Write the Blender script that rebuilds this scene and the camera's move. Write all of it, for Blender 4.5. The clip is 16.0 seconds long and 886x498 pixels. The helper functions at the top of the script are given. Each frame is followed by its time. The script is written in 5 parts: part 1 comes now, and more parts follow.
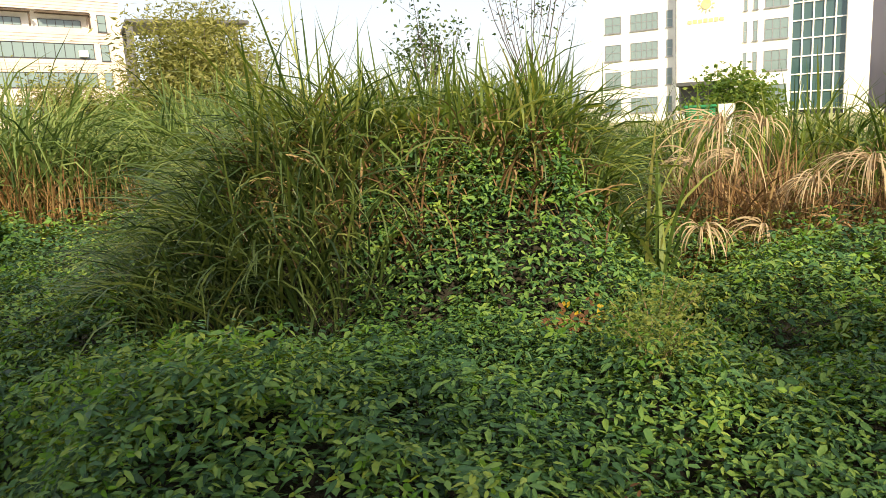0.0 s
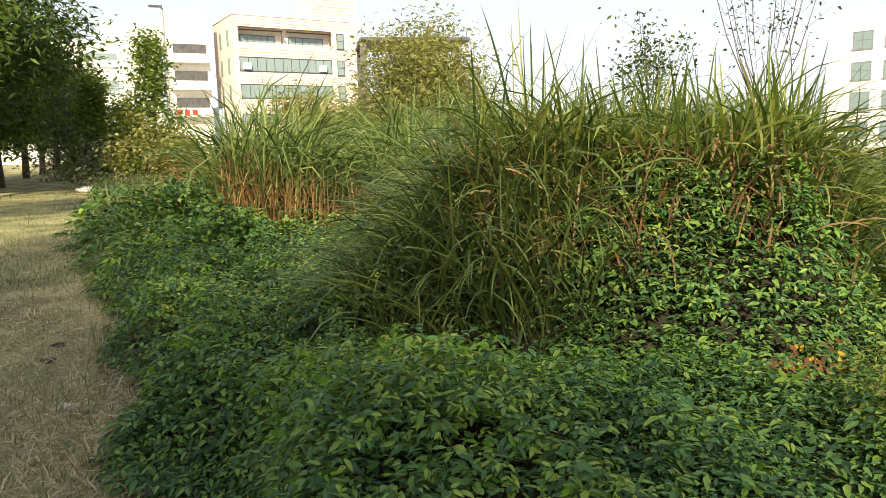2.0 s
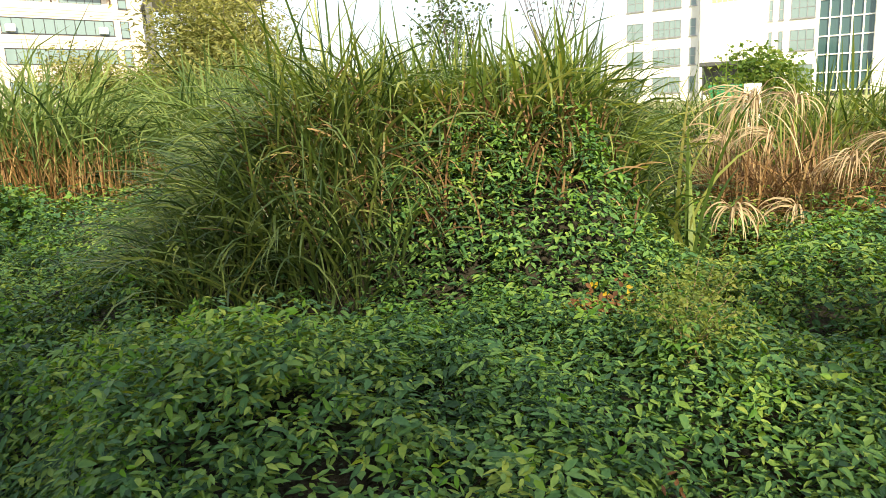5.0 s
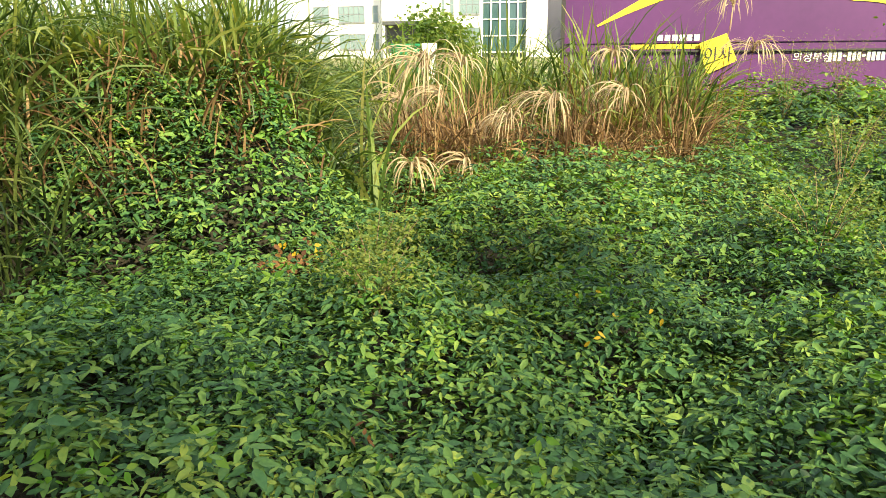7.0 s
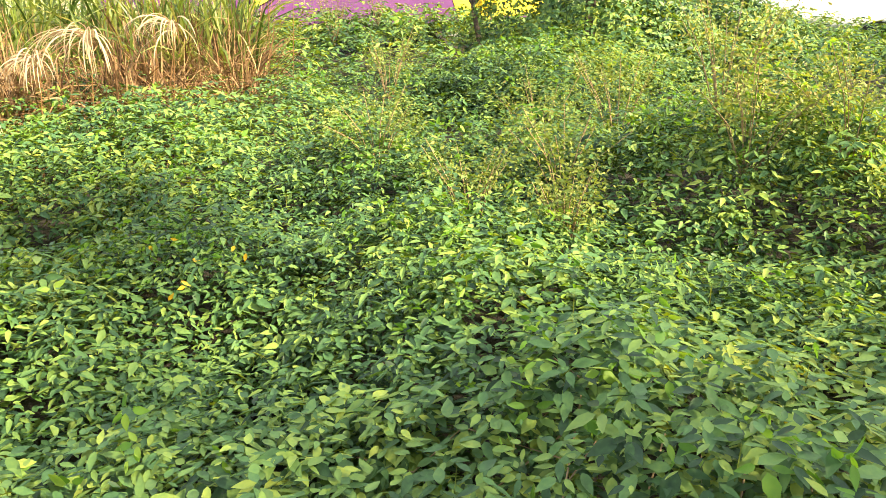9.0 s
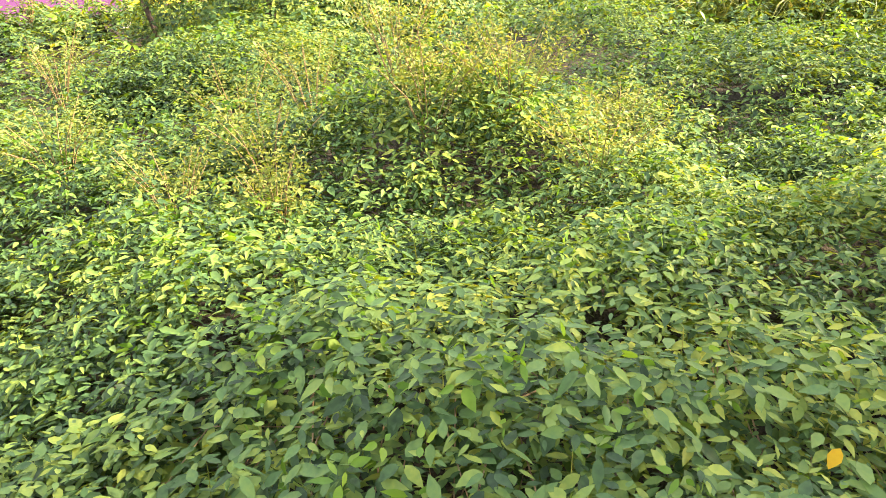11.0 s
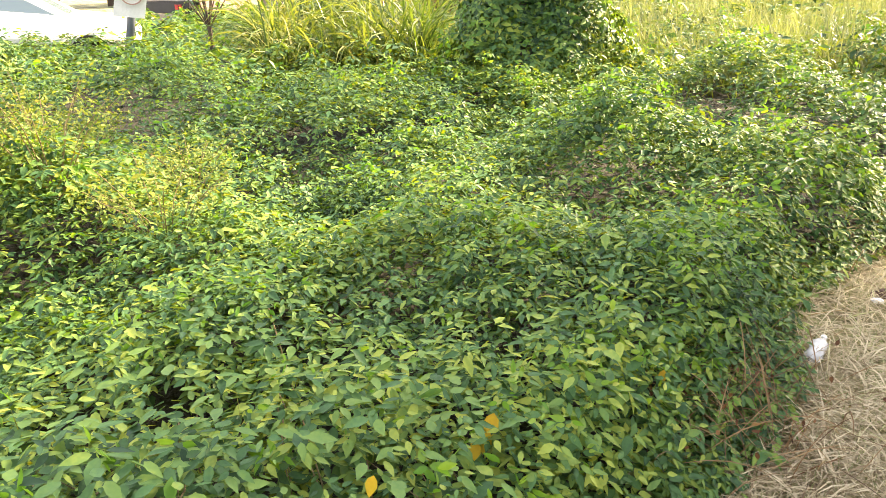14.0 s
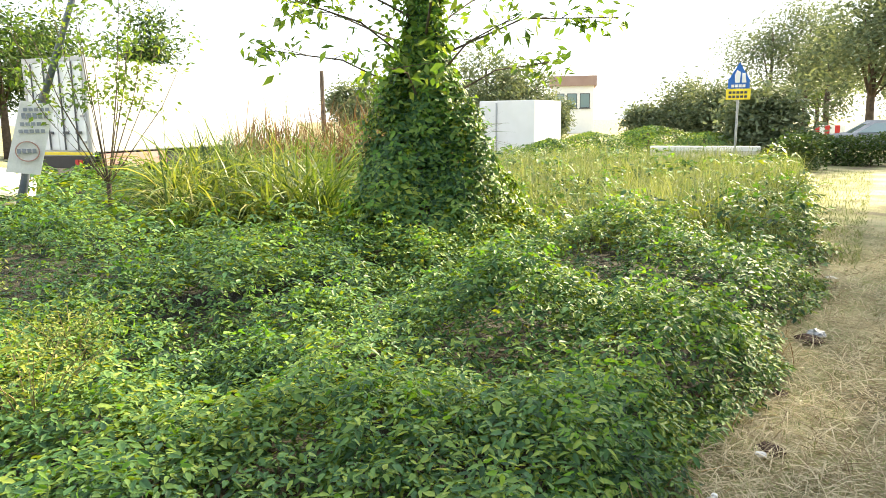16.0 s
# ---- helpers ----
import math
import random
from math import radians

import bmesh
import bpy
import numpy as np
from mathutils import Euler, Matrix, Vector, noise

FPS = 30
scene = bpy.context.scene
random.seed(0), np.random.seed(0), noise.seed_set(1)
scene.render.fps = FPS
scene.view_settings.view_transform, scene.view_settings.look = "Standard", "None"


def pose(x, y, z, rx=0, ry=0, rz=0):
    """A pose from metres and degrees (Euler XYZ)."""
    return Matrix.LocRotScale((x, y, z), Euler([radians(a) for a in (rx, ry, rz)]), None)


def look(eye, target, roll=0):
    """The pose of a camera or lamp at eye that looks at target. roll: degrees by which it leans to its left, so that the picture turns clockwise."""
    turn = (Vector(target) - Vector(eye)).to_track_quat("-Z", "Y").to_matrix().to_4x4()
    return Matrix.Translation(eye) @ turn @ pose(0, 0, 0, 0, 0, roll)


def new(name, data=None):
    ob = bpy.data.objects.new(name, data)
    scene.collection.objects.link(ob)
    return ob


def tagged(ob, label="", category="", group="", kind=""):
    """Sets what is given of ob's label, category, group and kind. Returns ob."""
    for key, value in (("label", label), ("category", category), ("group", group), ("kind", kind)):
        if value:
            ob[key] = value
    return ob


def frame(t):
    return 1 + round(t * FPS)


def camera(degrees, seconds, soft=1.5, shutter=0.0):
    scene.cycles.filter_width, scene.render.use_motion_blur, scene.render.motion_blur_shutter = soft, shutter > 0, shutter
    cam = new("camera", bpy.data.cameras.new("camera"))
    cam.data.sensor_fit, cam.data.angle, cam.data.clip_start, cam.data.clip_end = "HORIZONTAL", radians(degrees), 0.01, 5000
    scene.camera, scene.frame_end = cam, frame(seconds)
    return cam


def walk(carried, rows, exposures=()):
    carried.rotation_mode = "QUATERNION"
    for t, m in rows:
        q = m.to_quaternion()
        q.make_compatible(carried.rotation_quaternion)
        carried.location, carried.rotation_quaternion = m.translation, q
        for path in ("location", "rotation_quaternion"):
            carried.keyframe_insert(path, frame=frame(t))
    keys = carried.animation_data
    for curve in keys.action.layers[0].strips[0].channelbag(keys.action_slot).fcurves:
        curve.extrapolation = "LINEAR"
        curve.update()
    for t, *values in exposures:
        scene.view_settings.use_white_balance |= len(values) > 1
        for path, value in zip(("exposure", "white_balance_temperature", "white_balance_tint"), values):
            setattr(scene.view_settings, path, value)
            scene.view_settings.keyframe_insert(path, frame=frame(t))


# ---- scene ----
# the camera: seconds, place, yaw (to the left), pitch (up), roll
cam = camera(64.17, 16.0, soft=0.5)
ROWS = [
    (0.0, 0.000, 0.000, 1.501, 0.00, -10.43, -3.07),
    (0.5, -0.017, 0.026, 1.505, 5.00, -10.10, -3.11),
    (1.0, -0.031, 0.024, 1.504, 9.46, -9.69, -2.42),
    (1.5, -0.040, 0.004, 1.504, 12.79, -8.93, -1.68),
    (2.0, -0.073, 0.020, 1.507, 16.28, -8.61, -1.24),
    (2.5, -0.096, 0.018, 1.511, 18.81, -7.58, -0.61),
    (3.0, -0.108, 0.010, 1.517, 21.05, -6.39, -0.73),
    (3.2, -0.115, 0.009, 1.518, 21.73, -6.12, -0.84),
    (5.3, -0.028, 0.114, 1.468, -3.68, -13.44, -2.69),
    (5.5, -0.021, 0.126, 1.481, -6.95, -14.22, -2.54),
    (6.0, -0.010, 0.143, 1.469, -12.92, -14.41, -2.30),
    (6.5, 0.014, 0.153, 1.468, -17.06, -14.96, -2.09),
    (7.0, 0.037, 0.123, 1.476, -22.98, -16.17, -0.69),
    (7.5, 0.109, 0.122, 1.453, -32.68, -16.80, 0.37),
    (8.0, 0.186, 0.136, 1.422, -42.63, -18.53, 0.45),
    (8.2, 0.202, 0.134, 1.410, -46.01, -18.98, 0.05),
    (10.3, 0.048, 0.086, 1.478, -71.09, -23.93, -3.03),
    (10.5, 0.053, 0.062, 1.482, -74.00, -23.78, -3.56),
    (11.0, 0.055, 0.022, 1.494, -79.39, -24.10, -3.58),
    (11.5, 0.070, -0.021, 1.493, -83.46, -24.42, -4.04),
    (12.0, 0.075, -0.059, 1.499, -89.07, -24.25, -3.53),
    (12.5, 0.083, -0.099, 1.505, -94.77, -24.17, -2.92),
    (13.0, 0.083, -0.147, 1.510, -99.59, -24.09, -3.41),
    (13.5, 0.088, -0.182, 1.513, -105.46, -23.02, -2.44),
    (14.0, 0.080, -0.232, 1.524, -110.90, -22.11, -1.89),
    (14.5, 0.071, -0.279, 1.532, -115.95, -20.59, -1.17),
    (15.0, 0.054, -0.280, 1.546, -117.85, -18.47, -0.75),
    (15.5, 0.064, -0.288, 1.565, -118.72, -15.13, -0.43),
    (16.0, 0.056, -0.293, 1.601, -118.86, -10.31, -0.65),
]


def turned(x, y, z, yaw, pitch, roll):
    return Matrix.Translation((x, y, z)) @ pose(0, 0, 0, 0, 0, yaw) @ pose(0, 0, 0, 90 + pitch) @ pose(0, 0, 0, 0, 0, roll)


walk(cam, [(t, turned(*r)) for t, *r in ROWS],
     exposures=[(0.0, 1.05, 6700, 12), (3.2, 1.1, 6600, 12), (5.3, 1.4, 6500, 6), (7.0, 1.6, 6600, 3), (8.2, 2.05, 6700, 6), (10.3, 2.74, 7250, 24), (12.5, 2.74, 7250, 24), (14.5, 2.7, 6900, 14), (15.5, 2.6, 6600, 9), (16.0, 2.15, 6500, 8)])

# ---- light ----
SUN_AZ, SUN_EL = -166.0, 33.0
world = bpy.data.worlds.new("sky")
scene.world = world
world.use_nodes = True
wn = world.node_tree
sky = wn.nodes.new("ShaderNodeTexSky")
sky.sky_type = "NISHITA"
sky.sun_disc = False
sky.sun_elevation = radians(SUN_EL)
sky.sun_rotation = radians(-SUN_AZ)
sky.air_density, sky.dust_density, sky.ozone_density = 1.0, 1.0, 1.0
# a thin bright haze over the whole sky
haze = wn.nodes.new("ShaderNodeMix")
haze.data_type, haze.blend_type = "RGBA", "MIX"
haze.inputs["Factor"].default_value = 0.75
wn.links.new(sky.outputs["Color"], haze.inputs[6])
haze.inputs[7].default_value = (4.8, 5.0, 5.25, 1)
wn.links.new(haze.outputs[2], wn.nodes["Background"].inputs["Color"])
wn.nodes["Background"].inputs["Strength"].default_value = 0.10
sun_data = bpy.data.lights.new("sun", "SUN")
sun_data.energy, sun_data.angle, sun_data.color = 4.8, radians(2.5), (1.0, 0.85, 0.56)
sun = new("sun", sun_data)
sun.matrix_world = look((math.sin(radians(-SUN_AZ)) * math.cos(radians(SUN_EL)), math.cos(radians(SUN_AZ)) * math.cos(radians(SUN_EL)), math.sin(radians(SUN_EL))), (0, 0, 0))

rng = np.random.default_rng(7)


# ---- materials ----
def base_material(name):
    m = bpy.data.materials.new(name)
    m.use_nodes = True
    nt = m.node_tree
    return m, nt, nt.nodes["Principled BSDF"]


def ramp_node(nt, stops):
    r = nt.nodes.new("ShaderNodeValToRGB")
    el = r.color_ramp.elements
    while len(el) < len(stops):
        el.new(0.5)
    for e, (p, c) in zip(el, stops):
        e.position, e.color = p, (*c, 1)
    return r


def leafy(name, stops, gloss=0.45, through_light=0.35, tint=(1.25, 1.2, 0.5), spec=0.25):
    """Leaves and blades: a colour for each leaf, light passing through."""
    m, nt, b = base_material(name)
    geo = nt.nodes.new("ShaderNodeNewGeometry")
    r = ramp_node(nt, stops)
    big = nt.nodes.new("ShaderNodeTexNoise")
    big.inputs["Scale"].default_value = 0.9
    big.inputs["Detail"].default_value = 3
    add = nt.nodes.new("ShaderNodeMath")
    add.operation = "MULTIPLY_ADD"
    nt.links.new(geo.outputs["Position"], big.inputs["Vector"])
    nt.links.new(geo.outputs["Random Per Island"], add.inputs[0])
    add.inputs[1].default_value = 0.8
    sub = nt.nodes.new("ShaderNodeMath")
    sub.operation = "MULTIPLY_ADD"
    nt.links.new(big.outputs["Fac"], sub.inputs[0])
    sub.inputs[1].default_value = 0.9
    sub.inputs[2].default_value = -0.57
    nt.links.new(sub.outputs[0], add.inputs[2])
    # mottling within each leaf
    fine = nt.nodes.new("ShaderNodeTexNoise")
    fine.inputs["Scale"].default_value, fine.inputs["Detail"].default_value = 70, 2
    nt.links.new(geo.outputs["Position"], fine.inputs["Vector"])
    mot = nt.nodes.new("ShaderNodeMath")
    mot.operation = "MULTIPLY_ADD"
    nt.links.new(fine.outputs["Fac"], mot.inputs[0])
    mot.inputs[1].default_value = 0.35
    nt.links.new(add.outputs[0], mot.inputs[2])
    nt.links.new(mot.outputs[0], r.inputs["Fac"])
    nt.links.new(r.outputs["Color"], b.inputs["Base Color"])
    b.inputs["Roughness"].default_value = gloss
    b.inputs["Specular IOR Level"].default_value = spec
    tr = nt.nodes.new("ShaderNodeBsdfTranslucent")
    mul = nt.nodes.new("ShaderNodeMix")
    mul.data_type, mul.blend_type = "RGBA", "MULTIPLY"
    mul.inputs["Factor"].default_value = 1.0
    nt.links.new(r.outputs["Color"], mul.inputs[6])
    mul.inputs[7].default_value = (*tint, 1)
    nt.links.new(mul.outputs[2], tr.inputs["Color"])
    mix = nt.nodes.new("ShaderNodeMixShader")
    mix.inputs["Fac"].default_value = through_light
    nt.links.new(b.outputs[0], mix.inputs[1])
    nt.links.new(tr.outputs[0], mix.inputs[2])
    nt.links.new(mix.outputs[0], nt.nodes["Material Output"].inputs["Surface"])
    return m


def surface(name, a, c, scale=4.0, rough=0.7, metal=0.0, bump=0.0, fine=40.0, spread=0.5, between=None):
    """A surface of two mixed tones with grain and fine relief."""
    m, nt, b = base_material(name)
    co = nt.nodes.new("ShaderNodeTexCoord")
    n1 = nt.nodes.new("ShaderNodeTexNoise")
    n1.inputs["Scale"].default_value, n1.inputs["Detail"].default_value = scale, 5
    n2 = nt.nodes.new("ShaderNodeTexNoise")
    n2.inputs["Scale"].default_value, n2.inputs["Detail"].default_value = fine, 4
    nt.links.new(co.outputs["Object"], n1.inputs["Vector"])
    nt.links.new(co.outputs["Object"], n2.inputs["Vector"])
    av = nt.nodes.new("ShaderNodeMath")
    av.operation = "MULTIPLY_ADD"
    nt.links.new(n2.outputs["Fac"], av.inputs[0])
    av.inputs[1].default_value = 0.4
    nt.links.new(n1.outputs["Fac"], av.inputs[2])
    r = ramp_node(nt, [(0.7 - spread / 2, a)] + ([(0.7, between)] if between else []) + [(0.7 + spread / 2, c)])
    nt.links.new(av.outputs[0], r.inputs["Fac"])
    nt.links.new(r.outputs["Color"], b.inputs["Base Color"])
    b.inputs["Roughness"].default_value, b.inputs["Metallic"].default_value = rough, metal
    if bump:
        bp = nt.nodes.new("ShaderNodeBump")
        bp.inputs["Strength"].default_value, bp.inputs["Distance"].default_value = bump, 0.02
        nt.links.new(n2.outputs["Fac"], bp.inputs["Height"])
        nt.links.new(bp.outputs[0], b.inputs["Normal"])
    return m


VINE = leafy("vine_leaf", [(0.05, (0.018, 0.048, 0.024)), (0.4, (0.060, 0.142, 0.050)), (0.75, (0.140, 0.232, 0.054)), (1.0, (0.27, 0.33, 0.062))], 0.48, 0.19, (2.9, 2.2, 0.20), 0.19)
YOUNG_VINE = leafy("young_vine_leaf", [(0.1, (0.075, 0.18, 0.035)), (0.5, (0.13, 0.26, 0.045)), (1.0, (0.22, 0.32, 0.06))], 0.5, 0.40, (1.6, 1.6, 0.35), 0.2)
CREST = leafy("crest_blade", [(0.1, (0.035, 0.07, 0.018)), (0.5, (0.12, 0.18, 0.042)), (0.85, (0.26, 0.29, 0.085)), (1.0, (0.45, 0.39, 0.18))], 0.42, 0.40, (1.4, 1.3, 0.45), 0.3)
RUST = leafy("rust_stem", [(0.0, (0.07, 0.037, 0.018)), (0.5, (0.18, 0.105, 0.050)), (1.0, (0.38, 0.27, 0.14))], 0.65, 0.25, (1.1, 1.0, 0.8))
YELLOW_LEAF = leafy("yellow_leaf", [(0.0, (0.38, 0.26, 0.02)), (0.6, (0.55, 0.38, 0.03)), (1.0, (0.36, 0.17, 0.03))], 0.5, 0.3, (1.1, 1.0, 0.6))
BROWN_LEAF = leafy("withered_leaf", [(0.0, (0.06, 0.025, 0.012)), (0.5, (0.14, 0.065, 0.025)), (1.0, (0.27, 0.16, 0.06))], 0.7, 0.2, (1.1, 1.0, 0.8))
GRASS = leafy("grass_blade", [(0.1, (0.025, 0.05, 0.018)), (0.5, (0.08, 0.13, 0.040)), (0.85, (0.19, 0.24, 0.07)), (1.0, (0.36, 0.31, 0.13))], 0.4, 0.36, (1.3, 1.2, 0.5), 0.4)
REED = leafy("reed_blade", [(0.1, (0.045, 0.082, 0.028)), (0.5, (0.135, 0.20, 0.062)), (0.85, (0.24, 0.29, 0.10)), (1.0, (0.44, 0.41, 0.19))], 0.6, 0.34, (1.2, 1.2, 0.6), spec=0.15)
STRAW = leafy("straw_blade", [(0.0, (0.12, 0.06, 0.025)), (0.5, (0.25, 0.145, 0.06)), (1.0, (0.40, 0.29, 0.14))], 0.6, 0.3, (1.1, 1.0, 0.8))
PLUME = leafy("seed_plume", [(0.0, (0.34, 0.25, 0.16)), (1.0, (0.56, 0.45, 0.30))], 0.6, 0.35, (1.1, 1.0, 0.85))
MEADOW = leafy("meadow_blade", [(0.0, (0.10, 0.135, 0.06)), (0.5, (0.19, 0.225, 0.11)), (1.0, (0.33, 0.34, 0.20))], 0.55, 0.35)
HAY = leafy("mown_straw", [(0.0, (0.16, 0.11, 0.065)), (0.4, (0.40, 0.34, 0.22)), (0.8, (0.66, 0.58, 0.42)), (1.0, (0.26, 0.32, 0.09))], 0.7, 0.2, (1.1, 1.0, 0.8))
# for distant trees: the air's haze is mixed into the leaf colour
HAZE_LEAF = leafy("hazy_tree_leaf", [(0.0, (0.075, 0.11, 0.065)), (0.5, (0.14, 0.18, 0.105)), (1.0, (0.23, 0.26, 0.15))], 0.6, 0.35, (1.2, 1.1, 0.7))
TREE_LEAF = leafy("tree_leaf", [(0.0, (0.022, 0.05, 0.016)), (0.5, (0.052, 0.098, 0.026)), (1.0, (0.13, 0.16, 0.04))], 0.5, 0.3)
LIGHT_LEAF = leafy("light_tree_leaf", [(0.0, (0.06, 0.115, 0.03)), (0.5, (0.12, 0.19, 0.045)), (1.0, (0.22, 0.26, 0.065))], 0.55, 0.45, (1.35, 1.35, 0.45), 0.12)
OLIVE_LEAF = leafy("olive_leaf", [(0.0, (0.12, 0.14, 0.045)), (0.5, (0.24, 0.25, 0.085)), (1.0, (0.38, 0.36, 0.15))], 0.55, 0.4)
WEED = leafy("weed_leaf", [(0.0, (0.09, 0.14, 0.03)), (0.5, (0.17, 0.22, 0.05)), (0.85, (0.26, 0.28, 0.07)), (1.0, (0.32, 0.25, 0.10))], 0.55, 0.4)
BARK = surface("bark", (0.045, 0.032, 0.024), (0.13, 0.095, 0.07), 6, 0.9, bump=0.8, fine=30)
DARK_BARK = surface("dark_bark", (0.018, 0.013, 0.011), (0.05, 0.036, 0.028), 6, 0.9, bump=0.8, fine=30)
TWIG = surface("red_twig", (0.16, 0.10, 0.055), (0.30, 0.23, 0.11), 8, 0.8)
SOIL = surface("earth_and_dry_grass", (0.12, 0.095, 0.055), (0.38, 0.33, 0.19), 1.1, 0.95, bump=1.0, fine=34, spread=0.3, between=(0.24, 0.24, 0.105))
# earth and leaf litter with the shade of the leaf gaps in its colour
GAP_SHADE_EARTH = surface("earth_and_litter_with_gap_shade", (0.010, 0.009, 0.006), (0.030, 0.025, 0.015), 5, 0.95, bump=1.0, fine=60)
WHITE = surface("white_paint", (0.72, 0.72, 0.71), (0.84, 0.84, 0.83), 0.3, 0.55, fine=3)
BEIGE = surface("pink_beige_cladding", (0.52, 0.45, 0.43), (0.64, 0.57, 0.55), 0.35, 0.7, fine=4)
PALE = surface("pale_cladding", (0.68, 0.67, 0.65), (0.80, 0.79, 0.77), 0.3, 0.7, fine=3)
DARK_METAL = surface("dark_metal", (0.06, 0.065, 0.07), (0.12, 0.12, 0.13), 3, 0.5, 0.6)
GREY_METAL = surface("grey_metal", (0.28, 0.29, 0.31), (0.42, 0.43, 0.45), 3, 0.45, 0.7)
PURPLE = surface("purple_paint", (0.062, 0.012, 0.090), (0.092, 0.020, 0.125), 0.7, 0.42, fine=9)
YELLOW = surface("yellow_paint", (0.78, 0.58, 0.02), (0.86, 0.70, 0.05), 0.8, 0.45, fine=8)
BLACK = surface("black_paint", (0.015, 0.013, 0.015), (0.03, 0.028, 0.03), 3, 0.5)
RUBBER = surface("rubber", (0.015, 0.015, 0.015), (0.035, 0.033, 0.03), 6, 0.85)
BLUE = surface("blue_sign_paint", (0.01, 0.10, 0.42), (0.02, 0.14, 0.50), 3, 0.4)
GREEN_PAINT = surface("green_paint", (0.01, 0.16, 0.06), (0.02, 0.24, 0.10), 3, 0.5)
RED = surface("red_paint", (0.45, 0.02, 0.02), (0.55, 0.04, 0.03), 3, 0.4)
PINKISH = surface("faded_red_steel", (0.38, 0.20, 0.18), (0.52, 0.32, 0.29), 3, 0.6)
CONCRETE = surface("concrete", (0.42, 0.40, 0.38), (0.60, 0.58, 0.55), 2.5, 0.9, bump=0.3)
BRICKISH = surface("brown_cladding", (0.25, 0.16, 0.13), (0.34, 0.24, 0.20), 0.6, 0.8)
PAPER = surface("weathered_paper", (0.66, 0.66, 0.66), (0.80, 0.80, 0.80), 5, 0.8)
POLE_PAINT = surface("blue_grey_pole_paint", (0.10, 0.12, 0.16), (0.16, 0.18, 0.23), 4, 0.55, 0.2)
PALE_BLUE = surface("pale_blue_sheet", (0.26, 0.36, 0.50), (0.34, 0.44, 0.58), 1, 0.6)
INK = surface("printed_grey", (0.20, 0.22, 0.28), (0.33, 0.35, 0.40), 5, 0.8)
BOTTLE = surface("milky_plastic", (0.40, 0.41, 0.42), (0.62, 0.62, 0.62), 30, 0.25)
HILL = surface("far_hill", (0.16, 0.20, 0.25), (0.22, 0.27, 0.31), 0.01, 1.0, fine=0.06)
GLASS, _nt, _b = base_material("window_glass")
_b.inputs["Base Color"].default_value = (0.19, 0.26, 0.28, 1)
_b.inputs["Roughness"].default_value, _b.inputs["Metallic"].default_value = 0.06, 0.0
_b.inputs["Specular IOR Level"].default_value = 0.9


BAY_GLASS, _nt, _b = base_material("dark_bay_glass")
_b.inputs["Base Color"].default_value = (0.05, 0.10, 0.11, 1)
_b.inputs["Roughness"].default_value = 0.06
_b.inputs["Specular IOR Level"].default_value = 0.9
GILT = surface("faded_gilt", (0.60, 0.50, 0.22), (0.72, 0.62, 0.32), 3, 0.5)


# ---- mesh helpers ----
def raw_mesh(name, verts, faces, material):
    """A mesh from arrays of corners and of faces with equal corner counts (or a list of such arrays)."""
    groups = faces if isinstance(faces, list) else [faces]
    groups = [np.asarray(g, np.int32) for g in groups if len(g)]
    me = bpy.data.meshes.new(name)
    verts = np.asarray(verts, np.float32)
    me.vertices.add(len(verts))
    me.vertices.foreach_set("co", verts.ravel())
    idx = np.concatenate([g.ravel() for g in groups])
    sizes = np.concatenate([np.full(len(g), g.shape[1], np.int32) for g in groups])
    me.loops.add(len(idx))
    me.loops.foreach_set("vertex_index", idx)
    me.polygons.add(len(sizes))
    me.polygons.foreach_set("loop_start", np.concatenate([[0], np.cumsum(sizes)[:-1]]).astype(np.int32))
    me.update(calc_edges=True)
    me.materials.append(material)
    return me


def thing(name, at, label, category, group="", rz=0.0):
    """An Empty at a thing's base; its parts are children in its own coordinates."""
    ob = new(name)
    ob.matrix_world = pose(*at, 0, 0, rz)
    ob.empty_display_size = 0.1
    return tagged(ob, label, category, group)


def part(name, bm, material, parent, label="", smooth=False):
    me = bpy.data.meshes.new(name)
    bmesh.ops.recalc_face_normals(bm, faces=bm.faces)
    bm.to_mesh(me)
    bm.free()
    me.materials.append(material)
    if smooth:
        me.polygons.foreach_set("use_smooth", [True] * len(me.polygons))
    ob = new(name, me)
    if parent:
        ob.parent = parent
    if label:
        ob["label"] = label
    return ob


def part_raw(name, verts, faces, material, parent=None, label=""):
    ob = new(name, raw_mesh(name, verts, faces, material))
    if parent:
        ob.parent = parent
    if label:
        ob["label"] = label
    return ob


def add_box(bm, x0, x1, y0, y1, z0, z1, bevel=0.0):
    made = bmesh.ops.create_cube(bm, size=1.0)["verts"]
    for v in made:
        v.co = Vector((x0 + (v.co.x + 0.5) * (x1 - x0), y0 + (v.co.y + 0.5) * (y1 - y0), z0 + (v.co.z + 0.5) * (z1 - z0)))
    if bevel:
        edges = list({e for v in made for e in v.link_edges})
        bmesh.ops.bevel(bm, geom=edges, offset=bevel, segments=2, affect="EDGES")
    return bm


def box(x0, x1, y0, y1, z0, z1, bevel=0.0):
    return add_box(bmesh.new(), x0, x1, y0, y1, z0, z1, bevel)


